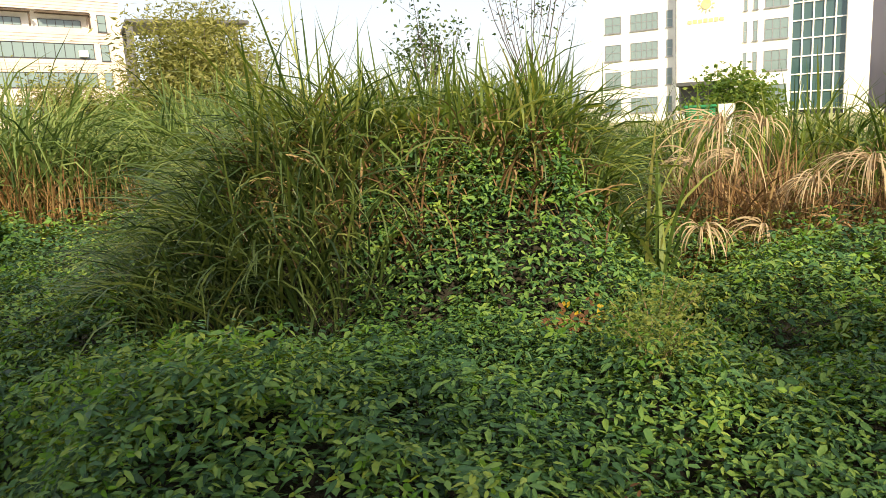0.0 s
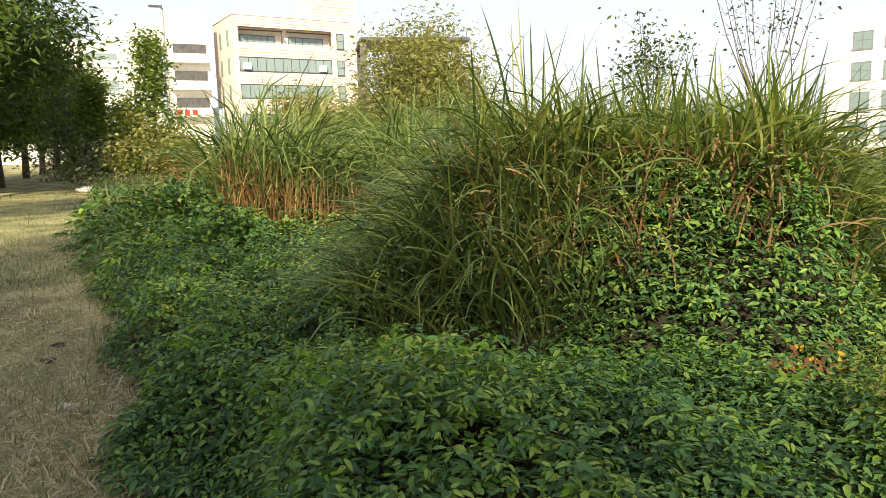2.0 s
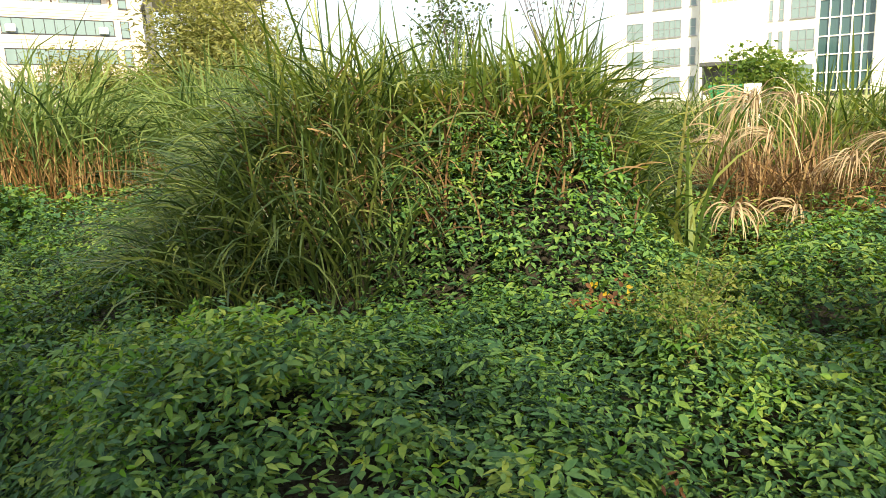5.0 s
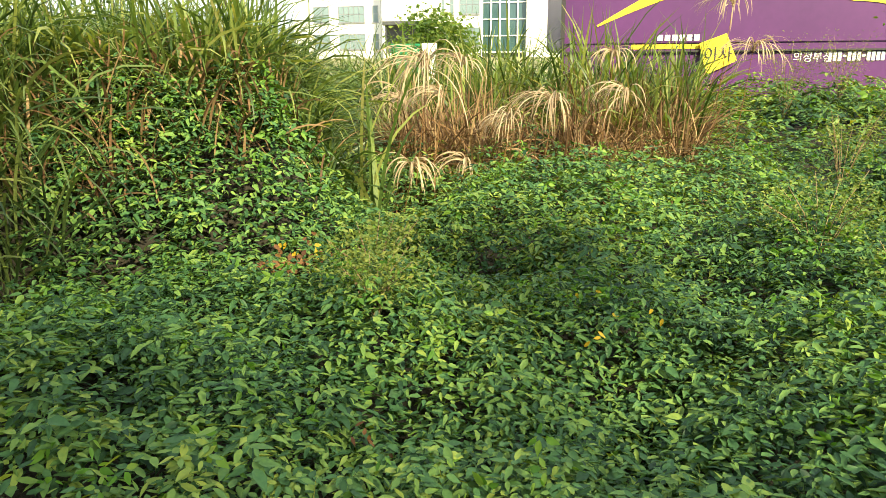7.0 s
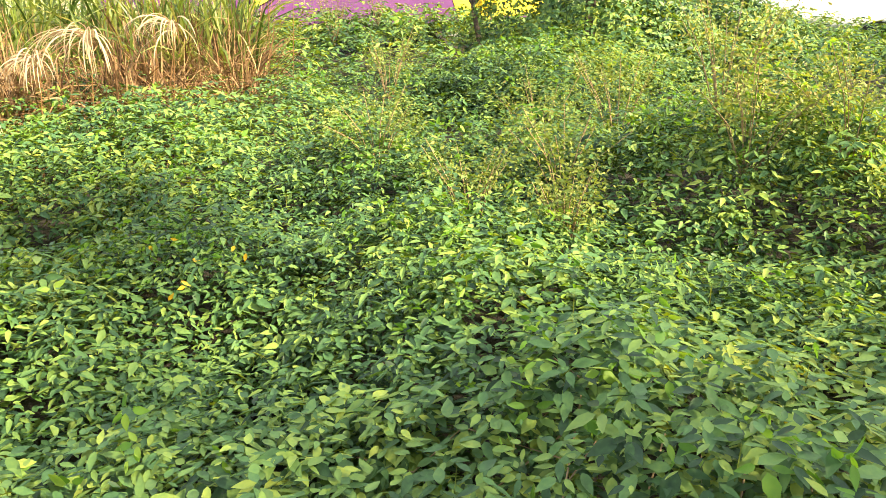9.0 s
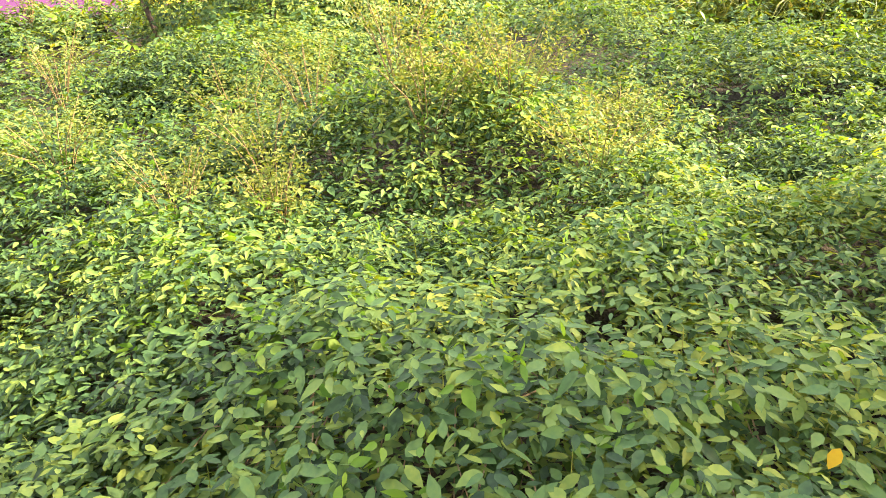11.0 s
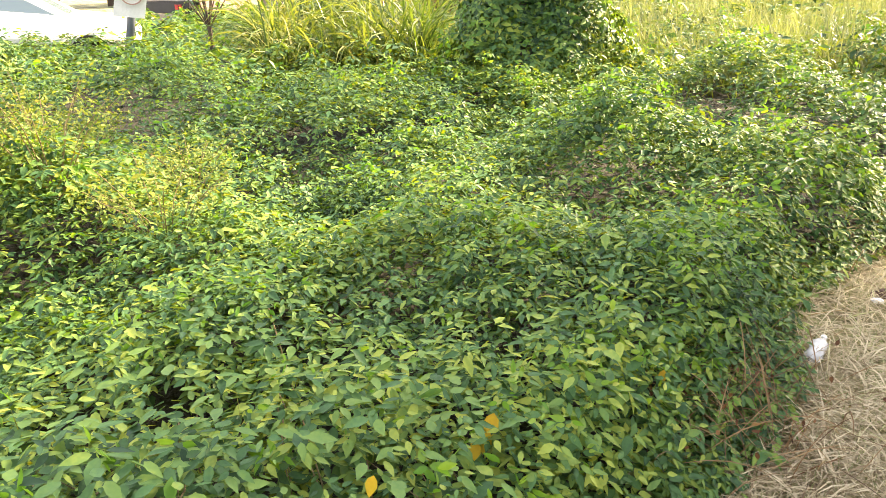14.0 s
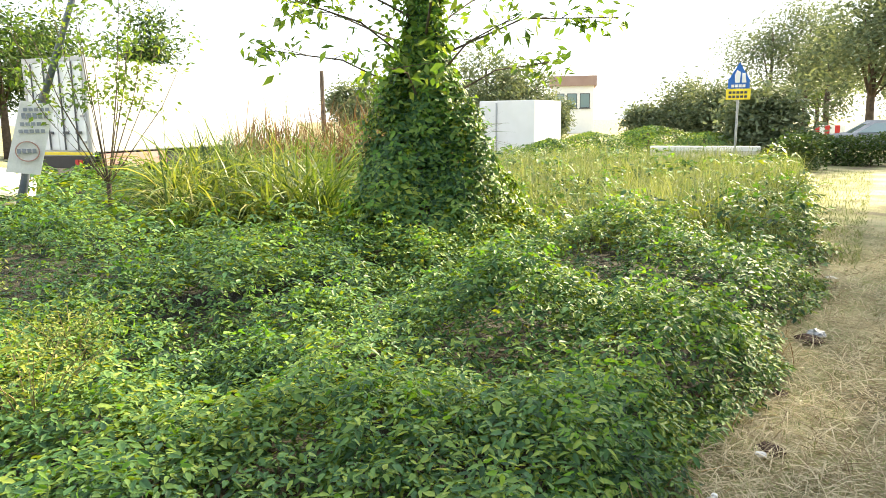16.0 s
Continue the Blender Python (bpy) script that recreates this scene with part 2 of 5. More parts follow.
def add_tube(bm, points, radii, sides=8):
    """A tapered tube along points."""
    rings = []
    pts = [Vector(p) for p in points]
    for i, p in enumerate(pts):
        d = (pts[min(i + 1, len(pts) - 1)] - pts[max(i - 1, 0)]).normalized()
        a = d.orthogonal().normalized()
        c = d.cross(a)
        r = radii[i] if not isinstance(radii, (int, float)) else radii
        rings.append([bm.verts.new(p + r * (math.cos(k * math.tau / sides) * a + math.sin(k * math.tau / sides) * c)) for k in range(sides)])
    for u, w in zip(rings, rings[1:]):
        # match the nearest corner so that the tube does not twist
        off = min(range(sides), key=lambda q: (u[0].co - w[q].co).length)
        for k in range(sides):
            bm.faces.new((u[k], u[(k + 1) % sides], w[(k + 1 + off) % sides], w[(k + off) % sides]))
    bm.faces.new(rings[0])
    bm.faces.new(rings[-1])
    return bm


def tube(points, radii, sides=8):
    return add_tube(bmesh.new(), points, radii, sides)


def prism(outline, depth):
    """A plate in the x-z plane from y = 0 to y = depth."""
    bm = bmesh.new()
    a = [bm.verts.new((x, 0, z)) for x, z in outline]
    c = [bm.verts.new((x, depth, z)) for x, z in outline]
    bm.faces.new(a)
    bm.faces.new(list(reversed(c)))
    n = len(a)
    for i in range(n):
        bm.faces.new((a[i], a[(i + 1) % n], c[(i + 1) % n], c[i]))
    return bm


def unit(v):
    return v / np.maximum(np.linalg.norm(v, axis=-1, keepdims=True), 1e-9)


# outline of a leaflet: along, across, and how far below the blade's plane
LEAF_FULL = np.array([(0, 0, 0.6), (0.18, -0.38, 0), (0.20, 0, 1), (0.18, 0.38, 0), (0.46, -0.50, 0), (0.48, 0, 1), (0.46, 0.50, 0), (0.78, -0.24, 0), (0.80, 0, 0.8), (0.78, 0.24, 0), (1.0, 0, 0.3)])
LEAF_FULL_TRI = np.array([(0, 1, 2), (0, 2, 3), (7, 10, 8), (8, 10, 9)])
LEAF_FULL_QUAD = np.array([(1, 4, 5, 2), (2, 5, 6, 3), (4, 7, 8, 5), (5, 8, 9, 6)])
LEAF_LOW = np.array([(0, 0, 1), (0.26, -0.46, 0), (0.26, 0.46, 0), (0.66, -0.34, 0), (0.66, 0.34, 0), (1.0, 0, 0.8)])
LEAF_LOW_TRI = np.array([(0, 1, 3), (0, 3, 5), (0, 5, 4), (0, 4, 2)])
LEAF_FAR = np.array([(0, 0, 1), (0.42, -0.5, 0), (0.42, 0.5, 0), (1.0, 0, 1)])
LEAF_FAR_TRI = np.array([(0, 1, 3), (0, 3, 2)])


def leaves(pos, up, heading, length, width, full=True, fold=0.13, droop=0.12):
    """Leaflets: arrays of places, blade normals, headings and sizes. Returns corners and faces."""
    n = len(pos)
    up = unit(up)
    f = unit(heading - (heading * up).sum(-1, keepdims=True) * up)
    s = np.cross(f, up)
    shape = LEAF_FAR if full is None else LEAF_FULL if full else LEAF_LOW
    L, Wd = np.broadcast_to(length, n)[:, None], np.broadcast_to(width, n)[:, None]
    a, c, h = shape[:, 0][None], shape[:, 1][None], shape[:, 2][None]
    drop = -(h * fold * Wd + droop * L * a ** 2)
    v = pos[:, None] + (a * L)[..., None] * f[:, None] + (c * Wd)[..., None] * s[:, None] + drop[..., None] * up[:, None]
    off = (np.arange(n) * len(shape))[:, None, None]
    if full is None:
        return v.reshape(-1, 3), [(LEAF_FAR_TRI[None] + off).reshape(-1, 3)]
    if full:
        return v.reshape(-1, 3), [(LEAF_FULL_TRI[None] + off).reshape(-1, 3), (LEAF_FULL_QUAD[None] + off).reshape(-1, 4)]
    return v.reshape(-1, 3), [(LEAF_LOW_TRI[None] + off).reshape(-1, 3)]


def trifoliate(pos, up, size, full=True, r=rng, th=None):
    """Three leaflets on each stalk end."""
    n = len(pos)
    th = r.uniform(0, math.tau, n) if th is None else th
    P, U, H, S = [], [], [], []
    for k, turn in enumerate((0, 1.45, -1.45)):
        a = th + turn + r.normal(0, 0.18, n)
        h = np.stack([np.cos(a), np.sin(a), r.normal(-0.1, 0.25, n)], -1)
        P.append(pos + 0.012 * h)
        U.append(unit(up + 0.25 * r.normal(0, 1, (n, 3)) + 0.12 * h * [[1, 1, 0]]))
        H.append(h)
        S.append(size * (1.08 if k == 0 else 0.88) * r.uniform(0.85, 1.15, n))
    S = np.concatenate(S)
    return leaves(np.concatenate(P), np.concatenate(U), np.concatenate(H), S, S * r.uniform(0.36, 0.54, len(S)), full)


def blades(pos, az, length, width, lean, bend, steps=6, curve=1.6):
    """Grass blades: a lean at the foot and a further bend towards the tip, both from the upright in radians."""
    n = len(pos)
    t = np.linspace(0, 1, steps + 1)
    mid = (t[1:] + t[:-1]) / 2
    phi = lean[:, None] + (bend - lean)[:, None] * mid[None] ** curve
    d = (length / steps)[:, None]
    rr = np.concatenate([np.zeros((n, 1)), np.cumsum(d * np.sin(phi), 1)], 1)
    zz = np.concatenate([np.zeros((n, 1)), np.cumsum(d * np.cos(phi), 1)], 1)
    c, s = np.cos(az)[:, None], np.sin(az)[:, None]
    mids = np.stack([pos[:, :1] + rr * c, pos[:, 1:2] + rr * s, pos[:, 2:] + zz], -1)
    w = (width[:, None] * 0.5) * np.minimum(1.0, 0.55 + 1.5 * t)[None] * np.sqrt(np.maximum(1 - t ** 2.2, 0.0004))[None]
    roll = rng.normal(0, 0.5, n)[:, None]
    side = np.stack([-s * np.cos(roll) + 0 * rr, c * np.cos(roll) + 0 * rr, np.sin(roll) + 0 * rr], -1)
    v = np.stack([mids - w[..., None] * side, mids + w[..., None] * side], 2).reshape(-1, 3)
    k = 2 * np.arange(steps)
    q = np.stack([k, k + 1, k + 3, k + 2], -1)[None] + (np.arange(n) * 2 * (steps + 1))[:, None, None]
    return v, [q.reshape(-1, 4)]


def join(*sets):
    """Joins pairs of corners and faces."""
    vs, by = [], {}
    n = 0
    for v, fs in sets:
        vs.append(v)
        for f in fs:
            by.setdefault(f.shape[1], []).append(f + n)
        n += len(v)
    return np.concatenate(vs), [np.concatenate(f) for f in by.values()]


def way(az, dist):
    """A place at a bearing (degrees to the left of +y) and a distance."""
    return -math.sin(radians(az)) * dist, math.cos(radians(az)) * dist
# ---- the ground, the vine's height over it ----
EDGE_X = [-400, -60, -22, -12.5, -7.7, -4.6, -2.5, -1.2, -0.1, 0.5, 1.0, 1.7, 2.3, 2.9, 3.5, 5.8, 12.5, 40, 400]
EDGE_Y = [410, 62.5, 23.6, 13.1, 7.9, 5.0, 2.75, 1.55, 0.5, -0.15, -0.95, -2.15, -3.15, -4.3, -5.6, -9.3, -18.6, -60, -600]
# humps and hollows of the vine: x, y, height, reach in x, reach in y
MOUND_HUMPS = [
    (-0.55, 2.35, 0.17, 0.8, 0.55), (-1.5, 2.7, 0.12, 0.6, 0.6), (-0.6, 3.72, -0.34, 0.80, 0.36), (0.75, 3.2, 0.12, 0.6, 0.45), (1.55, 3.35, -0.42, 0.34, 0.42), (0.9, 2.05, -0.12, 0.6, 0.35), (1.45, 2.0, -0.20, 0.30, 0.30),
    (2.2, 2.5, 0.10, 0.6, 0.5), (2.3, 3.9, 0.12, 0.7, 0.7), (2.3, 5.0, -0.16, 0.5, 0.30), (2.7, 5.8, 0.18, 1.3, 0.4), (3.4, 4.6, 0.14, 1.0, 0.9), (1.02, 4.42, -0.40, 0.17, 0.20), (-2.6, 4.0, 0.10, 1.0, 0.6), (-4.6, 7.2, 0.08, 1.2, 0.9),
]
FIELD_HUMPS = [
    (1.45, 0, 0.14, 0.45, 0.6), (2.1, -0.42, 0.12, 0.5, 0.45), (3.75, 0.6, 0.35, 0.45, 1.1), (3, 0.75, -0.18, 0.28, 0.6), (2.4, 0.9, 0.02, 0.5, 0.4), (2.75, -1.35, 0.17, 0.5, 0.35), (3.7, -0.9, -0.23, 0.5, 0.3),
    (5.45, -1.55, 0.35, 0.5, 0.62), (4.55, -1.05, -0.32, 0.4, 0.4), (4, -1.45, -0.14, 0.4, 0.3), (2.95, -2.15, -0.34, 0.28, 0.3), (3.6, -2.72, 0.35, 0.46, 0.46), (2.95, -3.15, 0.23, 0.42, 0.42), (2.35, -2.05, 0.02, 0.3, 0.3),
    (5.95, -3.15, 0.17, 0.5, 0.4), (5.15, -2.65, -0.23, 0.42, 0.28), (4.55, -4.25, -0.34, 0.95, 0.36), (5.35, -5.35, 0.32, 1, 0.46), (3.9, -4.9, 0.17, 0.5, 0.5), (4.9, -6.5, -0.17, 0.7, 0.35), (5.5, -7.5, 0.32, 0.8, 0.6),
    (6.3, 3, 0.35, 0.9, 0.8), (4.6, 2.6, -0.29, 0.5, 0.6), (6.9, 1.2, -0.26, 0.9, 0.6), (8.2, -0.2, 0.36, 1.2, 0.8), (8.2, 8, 0.42, 3.2, 2.2), (10.5, 3.6, 0.35, 2.6, 2.6),
]
HUMPS = MOUND_HUMPS + FIELD_HUMPS
NOISE_K = [(1.7, 0.6, 0.3), (-0.9, 2.1, 1.9), (3.1, -2.3, 4.0), (2.6, 3.7, 2.2), (-5.2, 4.1, 0.7), (7.3, 6.0, 5.1)]


def inside(x, y):
    """Metres into the vine from the mown strip's edge (below 0: on the strip)."""
    wob = 0.10 * np.sin(2.3 * x - 1.9 * y) + 0.07 * np.sin(5.1 * x + 1.0)
    return 0.70 * (y - np.interp(x, EDGE_X, EDGE_Y)) + wob * np.minimum(1.0, np.hypot(x, y) / 2.0)


def smooth(t):
    t = np.clip(t, 0, 1)
    return t * t * (3 - 2 * t)


def mound(x, y):
    across = smooth((x + 2.7) / 2.1) * smooth((1.5 - x) / 0.75)
    return 0.94 * across * smooth((y - 3.45) / 1.35) * smooth((7.9 - y) / 1.6)


def canopy(x, y):
    """Height of the vine's leaves over the level of the strip."""
    x, y = np.asarray(x, float), np.asarray(y, float)
    h = 0.46 + mound(x, y)
    for hx, hy, a, rx, ry in HUMPS:
        h = h + a * np.exp(-(((x - hx) / rx) ** 2 + ((y - hy) / ry) ** 2))
    for i, (kx, ky, ph) in enumerate(NOISE_K):
        h = h + (0.030, 0.034, 0.036, 0.034, 0.030, 0.024)[i] * np.sin(kx * x + ky * y + ph)
    # rounded lumps with narrow creases between them
    lump = np.sqrt(np.abs(np.sin(1.55 * x + 0.75 * y + 0.6)) * np.abs(np.sin(-0.8 * x + 1.75 * y + 0.9 + 0.5 * np.sin(1.3 * x))))
    h = h + 0.10 * (lump - 0.6) * smooth(np.hypot(x, y) / 2.5)
    return h * smooth(inside(x, y) / 0.55 + 0.10)


def ground_z(x, y):
    """The earth itself: higher where the vine grows over spoil heaps."""
    r = np.hypot(x, y)
    h = 0.06 + mound(x, y)
    for hx, hy, a, rx, ry in HUMPS:
        if a > 0:
            h = h + 0.2 * a * np.exp(-(((x - hx) / rx) ** 2 + ((y - hy) / ry) ** 2))
    z = np.maximum(h * smooth(inside(x, y) / 0.8 - 0.2) - 0.04, 0.0) * smooth((60 - r) / 40)
    return z + 0.02 * np.sin(1.3 * x + 0.4) * np.sin(1.1 * y)


def sample(n, ok, box_):
    """Random places in a box (x0, x1, y0, y1) for which ok(x, y) gives the chance of keeping them."""
    x, y = rng.uniform(box_[0], box_[1], n), rng.uniform(box_[2], box_[3], n)
    k = rng.uniform(0, 1, n) < ok(x, y)
    return x[k], y[k]


u = np.linspace(-1, 1, 221)
gx = 2.0 * np.sinh(8.0 * u)
GX, GY = np.meshgrid(gx, gx, indexing="ij")
gv = np.stack([GX, GY, ground_z(GX, GY)], -1).reshape(-1, 3)
ii = np.arange(220)
I, J = np.meshgrid(ii, ii, indexing="ij")
gq = np.stack([I * 221 + J, (I + 1) * 221 + J, (I + 1) * 221 + J + 1, I * 221 + J + 1], -1).reshape(-1, 4)
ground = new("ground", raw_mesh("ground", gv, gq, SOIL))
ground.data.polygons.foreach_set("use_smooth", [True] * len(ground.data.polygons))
# bare earth under the vine, coloured near black to deepen the shade between leaves
ground.data.materials.append(GAP_SHADE_EARTH)
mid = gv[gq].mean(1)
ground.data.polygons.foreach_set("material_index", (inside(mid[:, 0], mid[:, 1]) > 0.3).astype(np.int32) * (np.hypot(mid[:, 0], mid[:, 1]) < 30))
tagged(ground, "mown strip of dry trampled grass and earth", "ground", kind="structure")


def slope(x, y, e=0.06):
    gxs = (canopy(x + e, y) - canopy(x - e, y)) / (2 * e)
    gys = (canopy(x, y + e) - canopy(x, y - e)) / (2 * e)
    return unit(np.stack([-gxs, -gys, np.ones_like(gxs)], -1))


def tree_gap(x, y):
    return np.hypot(x - 7.0, y + 3.9) < 0.5


def grass_part(x, y):
    """How far the mound's surface belongs to tall grass and not to vine: 0 to 1."""
    m = mound(x, y)
    left = smooth((-0.25 - x) / 0.5) * smooth((y - 3.55) / 0.25)
    back = smooth((y - 4.55) / 0.5)
    return np.where(m > 0.12, np.maximum(left, back), 0.0)


def vine_patch(name, r0, r1, per_m2, size, full, label, depth=0.20, young=0.05):
    n = int(per_m2 / 0.6 * (2 * r1) ** 2)
    def ok(x, y):
        r = np.hypot(x - 0.05, y)
        s = inside(x, y)
        keep = (r >= r0) & (r < r1) & (s > 0.02) & ~tree_gap(x, y)
        keep &= ~((y < -0.5 * x - 3) & (x < 0))
        keep &= ((x - 1.03) / 0.17) ** 2 + ((y - 4.33) / 0.16) ** 2 > 1
        return keep * (1 - 0.9 * grass_part(x, y)) * np.minimum(1.0, 0.6 / slope(x, y)[:, 2])
    # shoots with a rosette of leaves each: level leaves in tiers, the outer ones lower
    k = 7
    sx, sy = sample(n // k, ok, (-r1, r1, -r1, r1))
    lift = np.repeat(rng.normal(0, 1.1 * size, len(sx)), k)
    wide = 1.25 * size
    a, d = rng.uniform(0, math.tau, k * len(sx)), np.sqrt(rng.uniform(0, 1, k * len(sx)))
    x, y = np.repeat(sx, k) + wide * d * np.cos(a), np.repeat(sy, k) + wide * d * np.sin(a)
    down = rng.uniform(0, 1, len(x)) ** 1.6 * depth + 0.55 * wide * d ** 2
    nrm = slope(x, y)
    z = np.maximum(canopy(x, y) - down + lift, ground_z(x, y) + 0.03 + 0.08 * rng.uniform(0, 1, len(x)))
    pos = np.stack([x, y, z], -1)
    out = np.stack([np.cos(a) * d, np.sin(a) * d, 0 * a], -1)
    up = unit(0.25 * nrm + 0.20 * out + np.array([0.0, 0, 0.8]))
    th = a + rng.normal(0, 0.7, len(x))
    big = size * np.clip(rng.lognormal(-0.08, 0.26, len(x)), 0.45, 1.3)
    # light young leaves, crowded on the humps' crests to imitate their sunlit tops
    e = 0.35
    crest = canopy(x, y) - 0.25 * (canopy(x + e, y) + canopy(x - e, y) + canopy(x, y + e) + canopy(x, y - e))
    fresh = (rng.uniform(0, 1, len(x)) < young * np.clip(0.6 + 40 * crest, 0.2, 4.5)) & (down < 0.10)
    v, f = trifoliate(pos[~fresh], up[~fresh], big[~fresh], full, th=th[~fresh])
    ob = new(name, raw_mesh(name, v, f, VINE))
    tagged(ob, label, "vine", kind="stuff")
    # fresh light leaves standing up out of the shoots
    m = int(fresh.sum())
    v, f = trifoliate(pos[fresh] + [[0, 0, 0.02]], unit(out[fresh] * 1.2 + rng.normal(0, 0.5, (m, 3)) + [[0, 0, 0.35]]), 0.8 * big[fresh], full, th=th[fresh])
    ob = new("young_shoots", raw_mesh("young_shoots", v, f, YOUNG_VINE))
    return tagged(ob, "light yellow-green young leaves standing out of the vine", "vine", kind="stuff")


vine_patch("vine_cover", 0.0, 1.9, 2150, 0.047, True, "dense green three-leaved vine covering the rough ground", 0.30)
vine_patch("vine_cover", 1.9, 3.3, 2250, 0.045, False, "green three-leaved vine spread over low humps", 0.20)
vine_patch("vine_cover", 3.3, 5.0, 1500, 0.051, False, "green three-leaved vine over humps and hollows", 0.18)
vine_patch("vine_cover", 5.0, 8.0, 640, 0.060, None, "green three-leaved vine over sunlit humps", 0.2)
vine_patch("vine_cover", 8.0, 13.0, 165, 0.098, None, "sunlit green vine behind the humps", 0.2)
vine_patch("vine_cover", 13.0, 22.0, 50, 0.165, None, "distant green vine and weeds before the lorries", 0.2)


# the vine's hanging edge along the strip
x, y = sample(150000, lambda x, y: ((inside(x, y) > 0.0) & (inside(x, y) < 0.62) & (np.hypot(x, y) < 10)) * 0.5, (-8, 6.5, -9.5, 8))
z = np.maximum(canopy(x, y) * rng.uniform(0.15, 1.0, len(x)), 0.04)
up = unit(0.6 * slope(x, y) + np.array([-0.25, -0.22, 0.6]))
v, f = trifoliate(np.stack([x, y, z], -1), up, 0.06 * rng.uniform(0.65, 1.2, len(x)), None)
tagged(new("vine_edge", raw_mesh("vine_edge", v, f, VINE)), "vine leaves hanging over the strip's edge", "vine", kind="stuff")


# ---- tall grass ----
def grass_bed(name, xs, ys, length, width, lean, bend, material, label, base=None, steps=6, category="grass", az=None, parent=None):
    n = len(xs)
    z = ground_z(xs, ys) if base is None else base
    a = rng.uniform(0, math.tau, n) if az is None else az
    v, f = blades(np.stack([xs, ys, z], -1), a, length * (1 + 0.20 * np.sin(1.9 * xs + 0.7 * ys) + 0.15 * np.sin(4.3 * xs - 2.9 * ys + 1)) * rng.uniform(0.6, 1.15, n), width * rng.uniform(0.6, 1.2, n),
                  np.abs(rng.normal(lean[0], lean[1], n)), rng.normal(bend[0], bend[1], n), steps)
    ob = new(name, raw_mesh(name, v, f, material))
    return tagged(ob, label, category, kind="stuff")


# the mound's long arching blades, leaning outwards and down its left flank
x, y = sample(60000, lambda x, y: grass_part(x, y) * smooth(mound(x, y) / 0.35) * 0.25, (-3.0, 1.6, 3.4, 7.6))
out = np.arctan2(y - 5.6, x + 0.2) + rng.normal(0, 1.3, len(x))
grass_bed("tall_grass", x, y, 0.95, 0.017, (0.4, 0.3), (2.0, 0.6), GRASS, "tall arching grey-green grass on the mound", az=out, steps=8)
x, y = sample(26000, lambda x, y: grass_part(x, y) * smooth(mound(x, y) / 0.4) * smooth((y - 4.4) / 0.5) * smooth((x + 1.7) / 0.8) * 0.17, (-2.6, 1.3, 4.2, 7.2))
grass_bed("tall_grass", x, y, 1.12, 0.022, (0.18, 0.15), (1.7, 0.8), CREST, "upright yellow-green grass crowning the mound", steps=7)
x, y = sample(9000, lambda x, y: grass_part(x, y) * smooth((x + 0.4) / 0.5) * 0.24, (-0.5, 1.25, 4.6, 6.4))
grass_bed("tall_grass", x, y, 1.22, 0.026, (0.12, 0.12), (1.6, 0.8), CREST, "broad upright grass along the mound's crest", steps=7)
# the mound's foot on its left
x, y = sample(16000, lambda x, y: ((inside(x, y) > 2.0) & (mound(x, y) < 0.5)) * 0.22 * smooth((x + 2.9) / 0.6), (-2.9, -1.0, 4.1, 7.5))
grass_bed("tall_grass", x, y, 0.85, 0.018, (0.35, 0.25), (2.0, 0.5), GRASS, "arching grass at the mound's foot", steps=7)
# withered stems showing on the mound's face
x, y = sample(30000, lambda x, y: ((mound(x, y) > 0.42) & (y < 5.2) & (x > -1.3)) * 0.04, (-2, 1.3, 3.8, 5.4))
grass_bed("withered_stems", x, y, 0.5, 0.017, (0.5, 0.3), (1.6, 0.6), RUST, "withered brown stems among the vine on the mound", base=canopy(x, y) - 0.15)


def sector(n, az0, az1, r0, r1, keep=1.0):
    a, r = rng.uniform(az0, az1, n), np.sqrt(rng.uniform(r0 ** 2, r1 ** 2, n))
    x, y = -np.sin(np.radians(a)) * r, np.cos(np.radians(a)) * r
    k = (rng.uniform(0, 1, n) < keep) & (inside(x, y) > 0.3)
    return x[k], y[k]


# reed beds: left behind the mound, right before the white building
x, y = sector(8000, 4, 34, 11.5, 18.0)
grass_bed("reed_bed", x, y, 2.35, 0.042, (0.14, 0.12), (1.9, 0.7), REED, "tall yellow-green reeds in a bed", steps=5)
x, y = sector(800, 22, 34, 11.0, 12.8)
grass_bed("reed_bed", x, y, 1.25, 0.026, (0.12, 0.12), (0.9, 0.5), STRAW, "rust-brown withered reed stems", steps=4)
x, y = sector(2700, -42, -18.5, 7.3, 10.5)
grass_bed("reed_bed", x, y, 1.42, 0.034, (0.12, 0.10), (1.3, 0.7), CREST, "green-topped reeds with bent leaves", steps=6)
x, y = sector(9000, -42, -19, 6.3, 8.4)
k = rng.uniform(0, 1, len(x)) < 0.6 + 0.4 * np.sin(4.0 * x + 1.0) * np.sin(2.6 * y)
x, y = x[k], y[k]
grass_bed("reed_bed", x, y, 1.12, 0.018, (0.25, 0.25), (1.5, 0.9), RUST, "withered red-brown reed stems", steps=5)
x, y = sector(2200, -42, -19, 6.2, 7.4)
grass_bed("reed_bed", x, y, 1.0, 0.016, (0.5, 0.3), (2.3, 0.5), STRAW, "pale bent straw hanging out of the reeds", steps=6)
x, y = sector(4500, -20, 6, 8.5, 13.0)
grass_bed("reed_bed", x, y, 1.45, 0.028, (0.12, 0.1), (1.7, 0.5), REED, "pale reeds behind the mound", steps=5)
